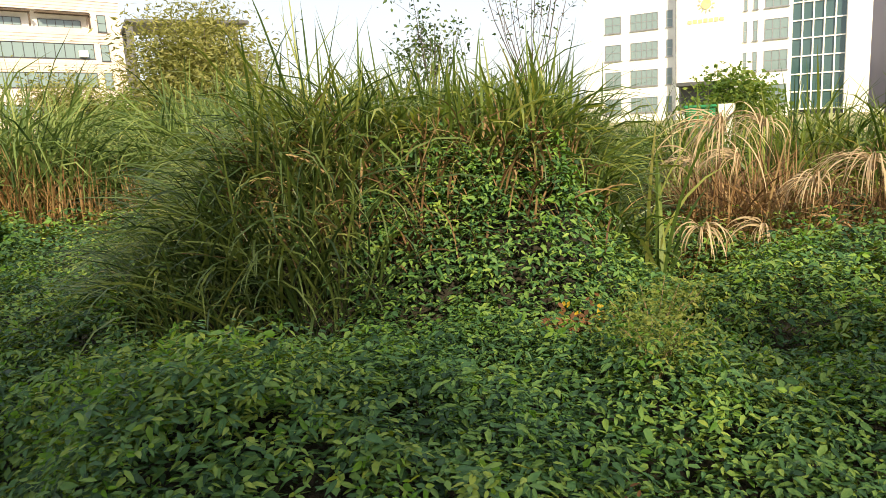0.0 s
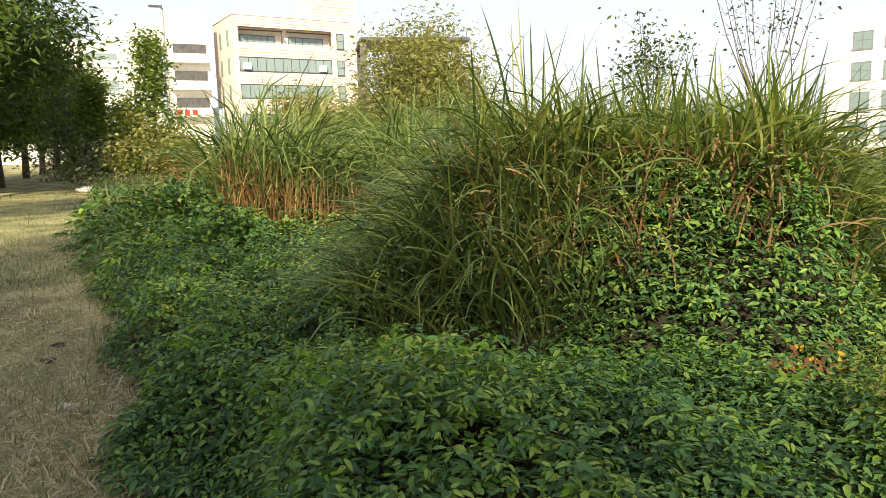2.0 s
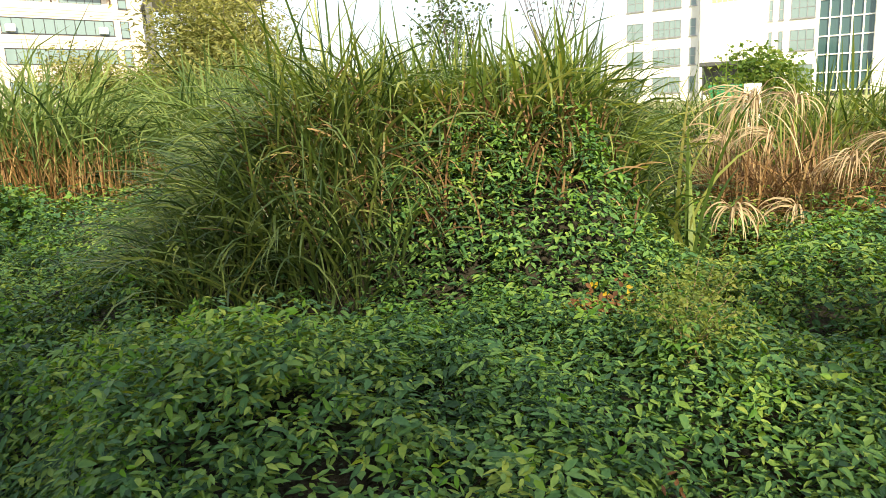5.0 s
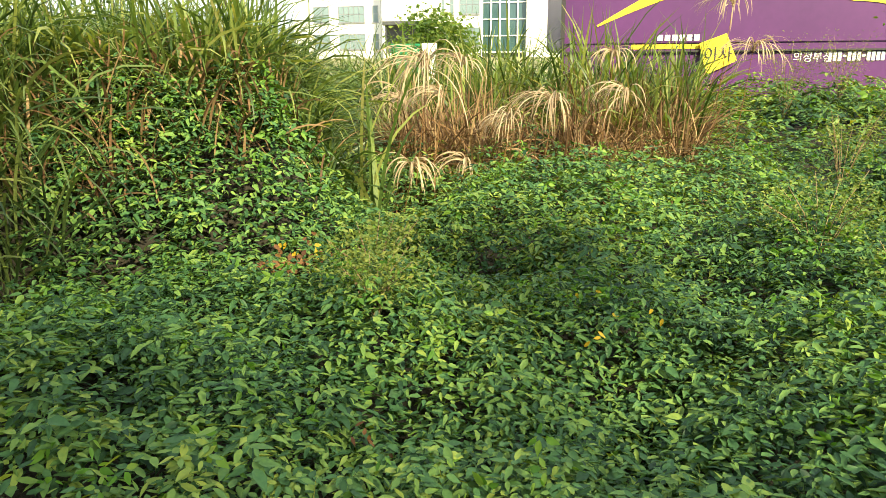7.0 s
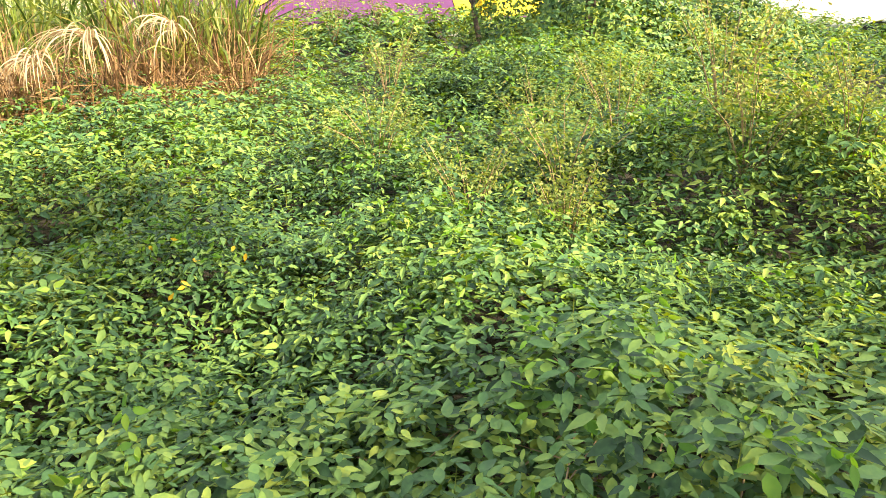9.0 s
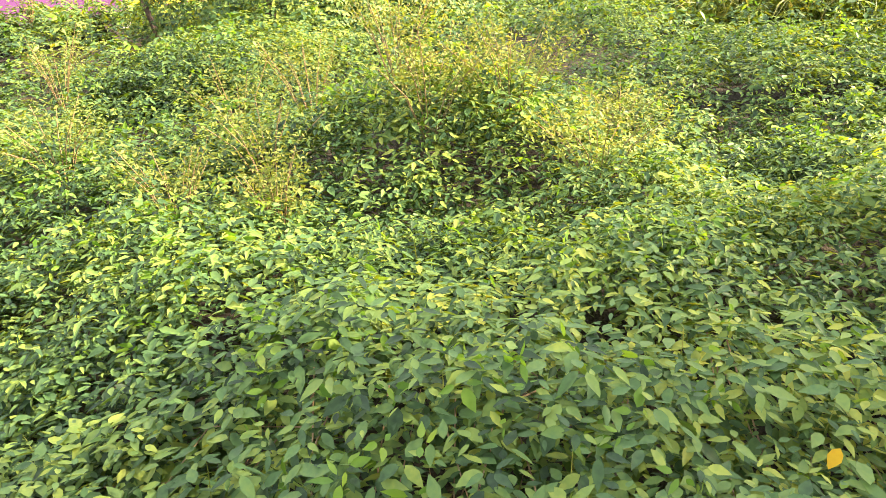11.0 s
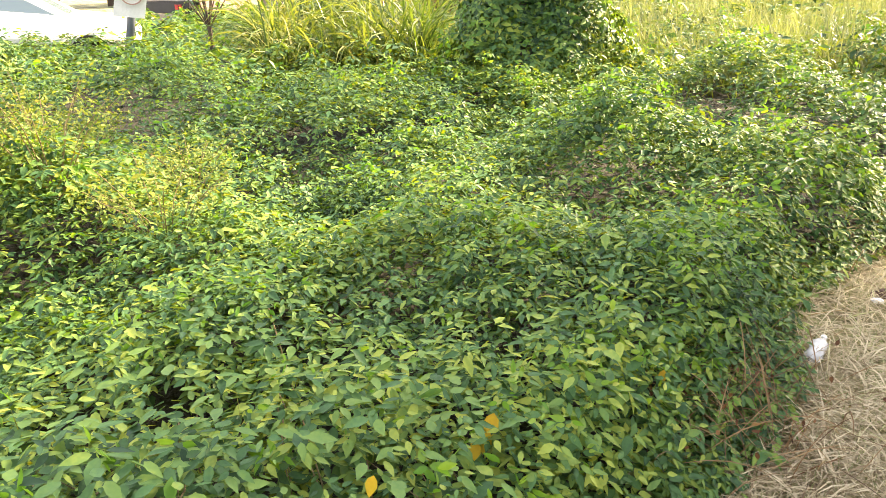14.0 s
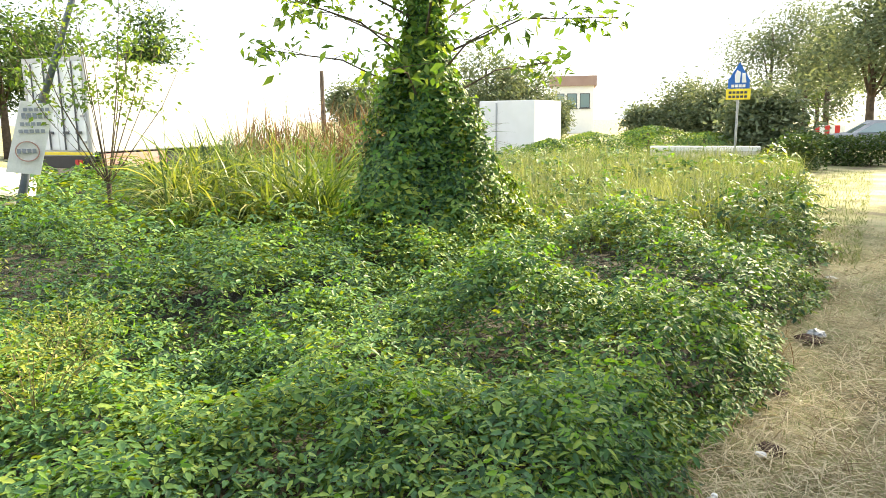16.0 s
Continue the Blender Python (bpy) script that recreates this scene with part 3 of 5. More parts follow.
# behind the vine-grown tree
x, y = sector(2600, -112, -98.5, 9.6, 12.5)
grass_bed("reed_bed", x, y, 1.5, 0.028, (0.2, 0.18), (2.0, 0.7), CREST, "green reeds beside the vine-grown tree", steps=6)
x, y = sector(2600, -121, -104, 14.0, 18.0)
grass_bed("reed_bed", x, y, 1.75, 0.026, (0.14, 0.12), (1.1, 0.6), RUST, "rust-brown reeds before the white lorry", steps=4)
x, y = sector(1500, -121, -102, 13.0, 18.0)
grass_bed("reed_bed", x, y, 1.6, 0.03, (0.14, 0.12), (1.4, 0.6), REED, "yellow-green reeds among the rust-brown ones", steps=4)
x, y = sector(16000, -147, -122, 9.0, 22.0)
grass_bed("meadow", x, y, 0.75, 0.014, (0.15, 0.12), (0.8, 0.4), MEADOW, "pale green seeding meadow grass", steps=4)


# coarser weeds in patches through the meadow
x, y = sector(7000, -147, -121, 8.5, 24.0)
k = np.sin(1.1 * x + 0.5) * np.sin(0.9 * y + 1.1) + 0.5 * np.sin(2.7 * x - 1.9 * y) > 0.25
grass_bed("weed_patch", x[k], y[k], 0.62, 0.034, (0.35, 0.25), (1.5, 0.5), WEED, "patches of coarse yellowish weeds in the meadow", steps=3, category="weed")
x, y = sector(7000, -147, -121, 8.5, 24.0)
k = np.sin(0.8 * x + 2.0) * np.sin(1.2 * y - 0.6) + 0.5 * np.sin(2.1 * x + 2.3 * y) > 0.3
grass_bed("weed_patch", x[k], y[k], 0.55, 0.042, (0.4, 0.25), (1.6, 0.5), VINE, "patches of dark green broad weeds in the meadow", steps=3, category="weed")
# ---- trees ----
def clump_crown(centres, sigma, per, size, droop=0.5, slim=0.45, squash=0.8):
    """Leaves in loose clumps round the given centres."""
    k = len(centres)
    n = k * per
    c = np.repeat(np.asarray(centres, float), per, 0)
    sg = np.repeat(np.broadcast_to(sigma, k), per)[:, None]
    pos = c + rng.normal(0, 1, (n, 3)) * sg * [[1, 1, squash]]
    up = unit(rng.normal(0, 0.6, (n, 3)) + [[0, 0, 0.8]])
    a = rng.uniform(0, math.tau, n)
    h = np.stack([np.cos(a), np.sin(a), -droop + rng.normal(0, 0.4, n)], -1)
    s = size * rng.uniform(0.6, 1.25, n)
    return leaves(pos, up, h, s, s * slim, None)


def ellipsoid(k, rx, ry, rz, cz, hollow=0.55):
    d = unit(rng.normal(0, 1, (k, 3)))
    r = rng.uniform(hollow, 1.0, k)[:, None] * (1 + 0.18 * np.sin(4 * d[:, :1] + 3 * d[:, 2:]))
    return d * r * [[rx, ry, rz]] + [[0, 0, cz]]


def tree(name, at, label, trunk, radii, centres, sigma, per, size, leaf, category="tree", limbs=6, droop=0.5, slim=0.45, bark=BARK, group="", sink=0.15):
    """A trunk, limbs that reach into the crown, and a crown of separate leaves."""
    z = float(ground_z(at[0], at[1])) - sink
    t = thing(name, (at[0], at[1], z), label, category, group)
    part("trunk", tube(trunk, radii, 9), bark, t, smooth=True)
    centres = np.asarray(centres)
    pts = [Vector(p) for p in trunk]
    step = max(1, len(centres) // max(limbs, 1))
    for c in [centres[i] for i in range(0, len(centres), step)][:limbs]:
        c = Vector(c)
        # leave the trunk below the clump
        base = min(pts, key=lambda p: abs(p.z - 0.62 * c.z))
        mid = base.lerp(c, 0.55) + Vector((0, 0, 0.10 * (c - base).length))
        r0 = radii[pts.index(base)] * 0.5
        part("limb", tube([base, mid, c], [r0, r0 * 0.6, r0 * 0.2], 6), bark, t, smooth=True)
    v, f = clump_crown(centres, sigma, per, size, droop, slim)
    part_raw("crown", v, f, leaf, t)
    return t


def bush(name, at, label, r, h, leaf, per=60, k=24, size=0.08, category="shrub", group="", slim=0.5, stems=5):
    z = float(ground_z(at[0], at[1]))
    t = thing(name, (at[0], at[1], z), label, category, group)
    for i in range(stems):
        a = i * math.tau / stems + 0.3
        part("stem", tube([(0.05 * math.cos(a), 0.05 * math.sin(a), -0.1), (0.3 * r * math.cos(a), 0.3 * r * math.sin(a), 0.5 * h), (0.55 * r * math.cos(a), 0.55 * r * math.sin(a), 0.85 * h)], [0.03, 0.02, 0.008], 5), BARK, t)
    cs = ellipsoid(k, r, r, h * 0.5, h * 0.52, 0.35)
    v, f = clump_crown(cs, 0.26 * r, int(per * 1.6), size * 1.35, 0.2, slim * 1.3)
    part_raw("crown", v, f, leaf, t)
    return t


# the row beside the mown strip
tree("roadside_tree", way(50.6, 27), "dark green broad-leaved tree with a leaning dark trunk", [(0, 0, 0), (0.05, 0.1, 1.6), (-0.25, 0.25, 3.4), (-0.3, 0.3, 6.5)], [0.27, 0.22, 0.18, 0.08],
     np.concatenate([ellipsoid(66, 3.5, 3.5, 2.9, 6.9), ellipsoid(20, 3.0, 3.0, 0.8, 4.5)]), 0.62, 380, 0.27, TREE_LEAF, limbs=10, slim=0.3, bark=DARK_BARK, group="trees beside the strip")
tree("roadside_tree", way(56.2, 17), "yellow-green young tree with hanging leaves", [(0, 0, 0), (0.05, 0, 2.0), (0, 0.1, 4.6)], [0.16, 0.12, 0.05], ellipsoid(44, 2.5, 2.5, 1.7, 4.4), 0.5, 200, 0.2, LIGHT_LEAF, limbs=7, slim=0.3, group="trees beside the strip")
for i, (az_, d, hgt, r, dark) in enumerate([(48.2, 35, 8.5, 3.2, 1), (50.2, 40, 8, 3.0, 0), (51.6, 37, 9, 3.2, 1), (53.4, 31, 8.5, 3.2, 1), (46.6, 46, 8, 3.0, 0), (45.6, 52, 8, 3.2, 1), (44.6, 60, 8.5, 3.2, 1), (56.0, 44, 9, 3.6, 1), (60, 34, 9, 3.5, 1)]):
    tree("roadside_tree", way(az_, d), "broad-leaved tree in the row along the mown strip", [(0, 0, 0), (0.1 * (i % 3 - 1), 0.05, 1.8), (0.15 * (i % 2), 0.1, 0.75 * hgt)], [0.2, 0.16, 0.06],
         np.concatenate([ellipsoid(34, r, r, hgt * 0.32, hgt * 0.66), ellipsoid(8, 0.8 * r, 0.8 * r, 0.6, hgt * 0.36)]), 0.75, 100, 0.43, TREE_LEAF if dark else LIGHT_LEAF, limbs=5, slim=0.35, group="trees beside the strip")
# the row goes on behind the strip, where its crowns shade the nearest vine
for q, off, hgt, per in ((-4.8, 5.0, 8.6, 55), (0.0, 4.9, 8.6, 55), (3.6, 4.8, 9.0, 48), (7.2, 4.7, 9.0, 85), (10.4, 4.7, 9.0, 100), (14.4, 5.9, 9.0, 58), (18.8, 6.2, 8.6, 80)):
    tree("roadside_tree", (-0.79 * off + 0.612 * q, -0.612 * off - 0.79 * q), "broad-leaved tree shading the mown strip", [(0, 0, 0), (0.1, 0.05, 2.6), (0.05, 0.1, 0.75 * hgt)], [0.22, 0.17, 0.06],
         ellipsoid(44, 3.0, 3.0, hgt * 0.28, hgt * 0.68, 0.25), 0.62, per, 0.34, TREE_LEAF, limbs=6, slim=0.35, group="trees beside the strip")
# an unseen tree, added so that its overhanging limb shades the vine's hollow
ov = tree("roadside_tree", (2.4, -10.6), "unseen tree added to shade the vine's hollow with its limb", [(0, 0, 0), (0.1, 0.1, 3.2), (0.4, 0.5, 6.2), (0.7, 0.8, 8.2)], [0.22, 0.18, 0.12, 0.05],
          np.array([(2.1 + 0.35 * math.cos(i * 2.4) * (i % 5) / 4, 2.5 + 0.45 * math.sin(i * 2.4) * (i % 5) / 4, 8.0 + 0.1 * (i % 3)) for i in range(14)]), 0.14, 55, 0.30, TREE_LEAF, limbs=4, slim=0.4, group="trees beside the strip")
bush("low_shrub", way(53.0, 22), "low dark green shrub under the trees", 1.1, 0.9, TREE_LEAF, 60, 26, 0.1)
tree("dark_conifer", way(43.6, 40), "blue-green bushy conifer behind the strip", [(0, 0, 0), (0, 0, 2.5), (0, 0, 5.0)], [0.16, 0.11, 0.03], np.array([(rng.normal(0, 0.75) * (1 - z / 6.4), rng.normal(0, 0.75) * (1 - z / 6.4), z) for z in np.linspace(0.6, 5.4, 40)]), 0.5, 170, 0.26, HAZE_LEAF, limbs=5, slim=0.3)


def poplar(az_, d, hgt, label, leaf, spread):
    cs = np.array([(rng.normal(0, spread) * (1.15 - z / hgt), rng.normal(0, spread) * (1.15 - z / hgt), z) for z in np.linspace(0.4, hgt, 46)])
    return tree("young_poplar", way(az_, d), label, [(0, 0, 0), (0.04, 0, 0.45 * hgt), (0, 0.05, hgt)], [0.06, 0.04, 0.012], cs, 0.27, 150, 0.17, leaf, limbs=12, slim=0.5, droop=0.2, group="young poplars")


poplar(42.0, 31, 4.3, "slender young poplar with grey-green leaves", LIGHT_LEAF, 0.75)
poplar(38.1, 28, 5.5, "slender young poplar with upright yellow-green branches", LIGHT_LEAF, 0.62)
poplar(40.0, 33, 3.4, "short young poplar beside the reeds", LIGHT_LEAF, 0.7)
bush("olive_shrub", way(38.6, 27.3), "rust-olive shrub at the poplar's foot", 1.35, 2.7, OLIVE_LEAF, 60, 34, 0.12)
bush("olive_shrub", way(36.3, 26), "olive-green shrub beside the poplar", 1.15, 1.9, OLIVE_LEAF, 60, 30, 0.12)
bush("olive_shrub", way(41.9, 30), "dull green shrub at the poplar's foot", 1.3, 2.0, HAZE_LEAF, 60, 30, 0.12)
bush("vine_bush", way(37.0, 11.6), "rounded dark green bush among the vine", 0.72, 0.95, VINE, 70, 34, 0.07)
bush("vine_bush", way(33.6, 8.6), "small dark green bush in the vine", 0.45, 0.75, VINE, 60, 22, 0.06)
bush("willow_shrub", way(17.6, 25), "large olive willow shrub with fine leaves", 2.3, 5.4, OLIVE_LEAF, 220, 90, 0.16, slim=0.22, stems=9)
bush("willow_shrub", way(27.0, 21), "olive willow shrub behind the reeds", 1.25, 3.2, OLIVE_LEAF, 110, 36, 0.12, slim=0.22, stems=6)
bush("willow_shrub", way(24.5, 22), "yellow-green willow shrub behind the reeds", 1.0, 2.9, LIGHT_LEAF, 90, 30, 0.12, slim=0.22, stems=6)
bush("leafy_sapling", way(-22.8, 30), "leafy sapling before the white building", 1.5, 3.0, LIGHT_LEAF, 70, 30, 0.16, stems=3)


def fan_tree(az_, d, base, hgt, spread, leafn, label, leaf, lsize=0.10):
    """A thin tree of many rising branches with few leaves."""
    x, y = way(az_, d)
    t = thing("sapling", (x, y, 0), label, "tree")
    tips = []
    part("trunk", tube([(0, 0, -0.1), (0.02, 0, base)], [0.05, 0.035], 7), BARK, t)
    for i in range(13):
        a = i * 2.4
        r = spread * (0.35 + 0.65 * rng.uniform())
        top = Vector((r * math.cos(a), r * math.sin(a), hgt * (0.72 + 0.28 * rng.uniform())))
        p0 = Vector((0.02, 0, base * (0.8 + 0.2 * rng.uniform())))
        mid = p0.lerp(top, 0.5) + Vector((0.12 * r * math.cos(a), 0.12 * r * math.sin(a), 0.05))
        br = part("branch", tube([p0, mid, top], [0.013, 0.008, 0.003], 5), BARK, t)
        for j in range(3):
            q = p0.lerp(top, 0.45 + 0.18 * j)
            e = q + Vector((rng.normal(0, 0.22), rng.normal(0, 0.22), 0.35))
            part("twig", tube([q, e], [0.005, 0.002], 4), BARK, br)
            tips.append(e)
        tips += [top, p0.lerp(top, 0.8), mid]
    v, f = clump_crown(np.array([tuple(p) for p in tips]), 0.12, leafn, lsize, 0.6, 0.5)
    part_raw("foliage", v, f, leaf, t)
    return t


fan_tree(-7.5, 14, 1.9, 5.0, 1.25, 4, "thin sapling with bare fanned branches and few leaves", TREE_LEAF, 0.09)
fan_tree(0.3, 12.5, 1.8, 3.6, 0.55, 9, "thin leafy sapling rising behind the mound", TREE_LEAF, 0.10)
fan_tree(-95.0, 12.2, 0.75, 3.6, 1.5, 20, "young tree with a forked trunk and sparse light leaves", LIGHT_LEAF, 0.10)


def forked_tree(az_, d, label):
    """A young tree whose thin trunk forks low into crooked limbs with loose sprays of leaves."""
    x, y = way(az_, d)
    side, far = Vector((*way(az_ - 90, 1), 0)), Vector((*way(az_, 1), 0))
    t = thing("sapling", (x, y, 0), label, "tree")
    def at(s, z, f=0.0):
        return side * s + far * f + Vector((0, 0, z))
    fork = at(-0.06, 1.02)
    part("trunk", tube([at(0.05, -0.1), at(0.04, 0.5), at(-0.02, 0.8), fork], [0.045, 0.04, 0.034, 0.03], 7), BARK, t)
    tips = []
    for s, z, f, w in ((-0.55, 2.15, 0.1, 0.022), (0.28, 2.3, -0.1, 0.024), (0.1, 2.5, 0.35, 0.018), (-0.25, 2.6, -0.3, 0.018), (0.62, 1.95, 0.2, 0.015)):
        top = at(s, z, f)
        m1 = fork.lerp(top, 0.35) + at(0.05 * s / abs(s), -0.03)
        m2 = fork.lerp(top, 0.7) + at(-0.04 * s / abs(s), 0.06)
        limb = part("limb", tube([fork, m1, m2, top], [w, 0.8 * w, 0.5 * w, 0.003], 6), BARK, t)
        tips.append(top)
        for j in range(6):
            q = m1.lerp(m2, j / 3) if j < 4 else m2.lerp(top, (j - 3) / 3)
            e = q + at(rng.normal(0, 0.24), rng.uniform(0.12, 0.42), rng.normal(0, 0.2))
            part("twig", tube([q, q.lerp(e, 0.5) + at(0.03, 0.0), e], [0.007, 0.005, 0.002], 4), BARK, limb)
            tips += [e, q.lerp(e, 0.6)]
    v, f = clump_crown(np.array([tuple(p) for p in tips]), 0.10, 5, 0.07, 0.6, 0.5)
    part_raw("foliage", v, f, LIGHT_LEAF, t)
    return t


forked_tree(-59.1, 9.6, "young tree with a forked crooked trunk and sparse leaves")

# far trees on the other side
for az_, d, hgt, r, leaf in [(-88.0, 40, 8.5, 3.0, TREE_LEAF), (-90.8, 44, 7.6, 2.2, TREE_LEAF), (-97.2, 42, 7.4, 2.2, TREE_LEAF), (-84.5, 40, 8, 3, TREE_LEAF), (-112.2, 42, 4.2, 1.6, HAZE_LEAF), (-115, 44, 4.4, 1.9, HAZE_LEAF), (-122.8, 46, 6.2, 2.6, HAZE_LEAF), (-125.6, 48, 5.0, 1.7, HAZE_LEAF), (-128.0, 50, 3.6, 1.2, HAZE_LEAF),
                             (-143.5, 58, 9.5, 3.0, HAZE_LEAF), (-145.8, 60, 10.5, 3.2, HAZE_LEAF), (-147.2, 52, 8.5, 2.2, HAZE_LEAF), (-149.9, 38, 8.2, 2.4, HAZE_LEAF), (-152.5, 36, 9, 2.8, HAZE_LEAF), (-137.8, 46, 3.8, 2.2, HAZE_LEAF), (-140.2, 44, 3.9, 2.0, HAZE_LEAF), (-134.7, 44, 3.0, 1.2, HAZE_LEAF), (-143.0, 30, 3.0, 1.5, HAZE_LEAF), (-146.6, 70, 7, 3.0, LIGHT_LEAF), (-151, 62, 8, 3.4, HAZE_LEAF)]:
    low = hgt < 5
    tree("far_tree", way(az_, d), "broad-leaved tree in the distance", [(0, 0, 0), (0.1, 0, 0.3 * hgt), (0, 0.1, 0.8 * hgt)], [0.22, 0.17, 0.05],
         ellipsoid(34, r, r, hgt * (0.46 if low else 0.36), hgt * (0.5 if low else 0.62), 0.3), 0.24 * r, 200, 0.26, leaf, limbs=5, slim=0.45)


# ---- buildings ----
def window(parent, x0, x1, z0, z1, cols=2, rows=1, y=0.0, frame_mat=WHITE, deep=0.12, sill=True):
    """A window set into a facade that faces -y: a frame round single panes."""
    w = 0.07
    bm = bmesh.new()
    add_box(bm, x0, x1, y - 0.04, y + deep, z0, z0 + w)
    add_box(bm, x0, x1, y - 0.04, y + deep, z1 - w, z1)
    for i in range(cols + 1):
        xc = x0 + (x1 - x0 - w) * i / cols
        add_box(bm, xc, xc + w, y - 0.035, y + deep, z0 + w, z1 - w)
    for j in range(1, rows):
        zc = z0 + (z1 - z0 - w) * j / rows
        add_box(bm, x0 + w, x1 - w, y - 0.03, y + deep, zc, zc + w)
    win = part("window", bm, frame_mat, parent)
    for i in range(cols):
        a = x0 + (x1 - x0 - w) * i / cols + w
        c = x0 + (x1 - x0 - w) * (i + 1) / cols
        part("pane", box(a, c, y - 0.012, y - 0.004, z0 + w, z1 - w), GLASS, win)
    if sill:
        part("sill", box(x0 - 0.08, x1 + 0.08, y - 0.12, y - 0.045, z0 - 0.09, z0 - 0.004), frame_mat, win)
    return win


def cladding(parent, x0, x1, y, z0, z1, step, material):
    """Horizontal cladding courses on a front that faces -y."""
    n = int((z1 - z0) / step)
    bm = bmesh.new()
    for i in range(n):
        add_box(bm, x0, x1, y - 0.05, y, z0 + i * step + 0.03, z0 + (i + 1) * step - 0.03)
    return part("cladding", bm, material, parent)


def beige_building():
    t = thing("office_building", (-47.5, 76.0, 0), "pink-beige four-storey building with strip windows and a roof pergola", "building", rz=47.3)
    W_, D_ = 15.8, 9.0
    bands = [(4.1, 5.4), (7.2, 8.9), (10.4, 12.1), (13.8, 15.6)]
    # walls between the window strips, so that the openings are real
    z = 0.0
    for lo, hi in bands:
        part("wall", box(0, W_, 0, D_, z, lo), BEIGE, t)
        part("wall", box(0, 0.6, 0, D_, lo, hi), BEIGE, t)
        part("wall", box(12.4, W_, 0, D_, lo, hi), BEIGE, t)
        part("wall", box(0.6, 12.4, 1.2, D_, lo, hi), PALE, t)
        z = hi
    part("wall", box(0, W_, 0, D_, z, 16.9), BEIGE, t)
    part("parapet", box(-0.1, W_ + 0.1, -0.1, D_ + 0.1, 16.9, 17.2), PALE, t)
    for z0 in (0.4, 5.6, 9.1, 12.3, 15.8):
        cladding(t, 0.02, W_ - 0.02, 0, z0, z0 + 1.05, 0.35, BEIGE)
    for lo, hi in bands[:3]:
        window(t, 0.62, 12.38, lo + 0.02, hi - 0.02, 11, 1, 0.1, DARK_METAL)
    for k, (a, c) in enumerate(((0.7, 6.0), (6.7, 12.3))):
        for i in range(4):
            part("pergola_beam", box(a, c, -0.3 + 0.28 * i, -0.18 + 0.28 * i, 15.25, 15.4), BARK, t)
        part("pergola_post", box(c - 0.15, c, -0.05, 0.1, 13.8, 15.25), BARK, t)
        window(t, a + 0.4, c - 0.6, 13.9, 14.8, 5, 1, 1.1, DARK_METAL, sill=False)
    for lo in (3.9, 7.0, 10.2, 13.5):
        window(t, 13.1, 14.1, lo, lo + 1.9, 1, 2, 0, DARK_METAL)
    # the narrow end
    for lo in (3.9, 7.0, 10.2, 13.5):
        for yy in (2.0, 5.4):
            part("end_window", box(-0.05, 0.0, yy, yy + 0.8, lo, lo + 1.9), GLASS, t)
    part("stair_tower", box(10.2, 15.8, 0.2, 7, 17.2, 20.0), BEIGE, t)
    cladding(t, 10.22, 15.78, 0.2, 17.4, 19.8, 0.4, BEIGE)
    part("tower_roof", box(12.0, 15.9, 0.1, 7.1, 20.0, 20.7), PALE, t)
    for i, xx in enumerate((11.0, 12.6, 13.4, 14.6)):
        part("antenna", tube([(xx, 1, 20.0), (xx, 1, 21.4 + 0.4 * (i % 2))], 0.04, 5), DARK_METAL, t)
    for xx, zz in ((1.0, 10.6), (10.6, 10.6)):
        part("air_conditioner", box(xx, xx + 0.9, -0.42, 0.05, zz, zz + 0.75, 0.03), WHITE, t)
    return t


beige_building()


def pale_building():
    x, y = way(40.5, 93)
    t = thing("office_building", (x, y, 0), "white stepped building with stacked balconies", "building", rz=40.5)
    part("wall", box(-13, 5.2, 0.6, 12, 0, 13.6), PALE, t)
    part("wall", box(-1.0, 6.2, 0.9, 11, 13.6, 16.3), PALE, t)
    part("stair_tower", box(6.2, 11.0, 0.2, 9, 0, 17.8), PALE, t)
    for z0 in (0.5, 4.0, 7.5, 11.0):
        cladding(t, -12.98, 5.18, 0.6, z0, z0 + 1.2, 0.4, PALE)
    for z0 in (13.0, 15.0, 16.4):
        cladding(t, 6.22, 10.98, 0.2, z0, z0 + 1.2, 0.4, PALE)
    for z0 in (5.2, 8.4, 11.6):
        part("balcony", box(6.2, 10.8, -1.1, 0.15, z0, z0 + 1.05, 0.02), WHITE, t)
        part("balcony_opening", box(6.8, 10.6, 0.10, 0.19, z0 + 1.1, z0 + 2.3), DARK_METAL, t)
    for lo in (4.6, 7.9, 11.0):
        window(t, -2.8, 0.6, lo, lo + 1.6, 3, 2, 0.6, GREY_METAL)
        window(t, -8.5, -5.0, lo, lo + 1.6, 3, 2, 0.6, GREY_METAL)
        window(t, 2.2, 4.2, lo, lo + 1.4, 2, 1, 0.6, GREY_METAL)
    part("parapet", box(-13.1, 5.3, 0.5, 12.1, 13.6, 13.9), WHITE, t)
    part("drain_pipe", tube([(5.9, -0.05, 0), (5.9, -0.05, 17.9)], 0.14, 8), GREY_METAL, t)
    part("floodlight", box(4.4, 5.9, -0.5, -0.1, 17.9, 18.15, 0.03), DARK_METAL, t)
    for i, (a, h) in enumerate(((6.6, 0.9), (7.5, 0.9), (8.4, 0.9))):
        part("sign_character", box(a, a + 0.6, -1.16, -1.104, 5.35, 5.35 + h * 0.7), RED, t)
    part("blue_panel", box(11.2, 13.6, 2, 3, 0, 6.4), PALE_BLUE, t, "pale blue sheet cladding")
    return t


pale_building()


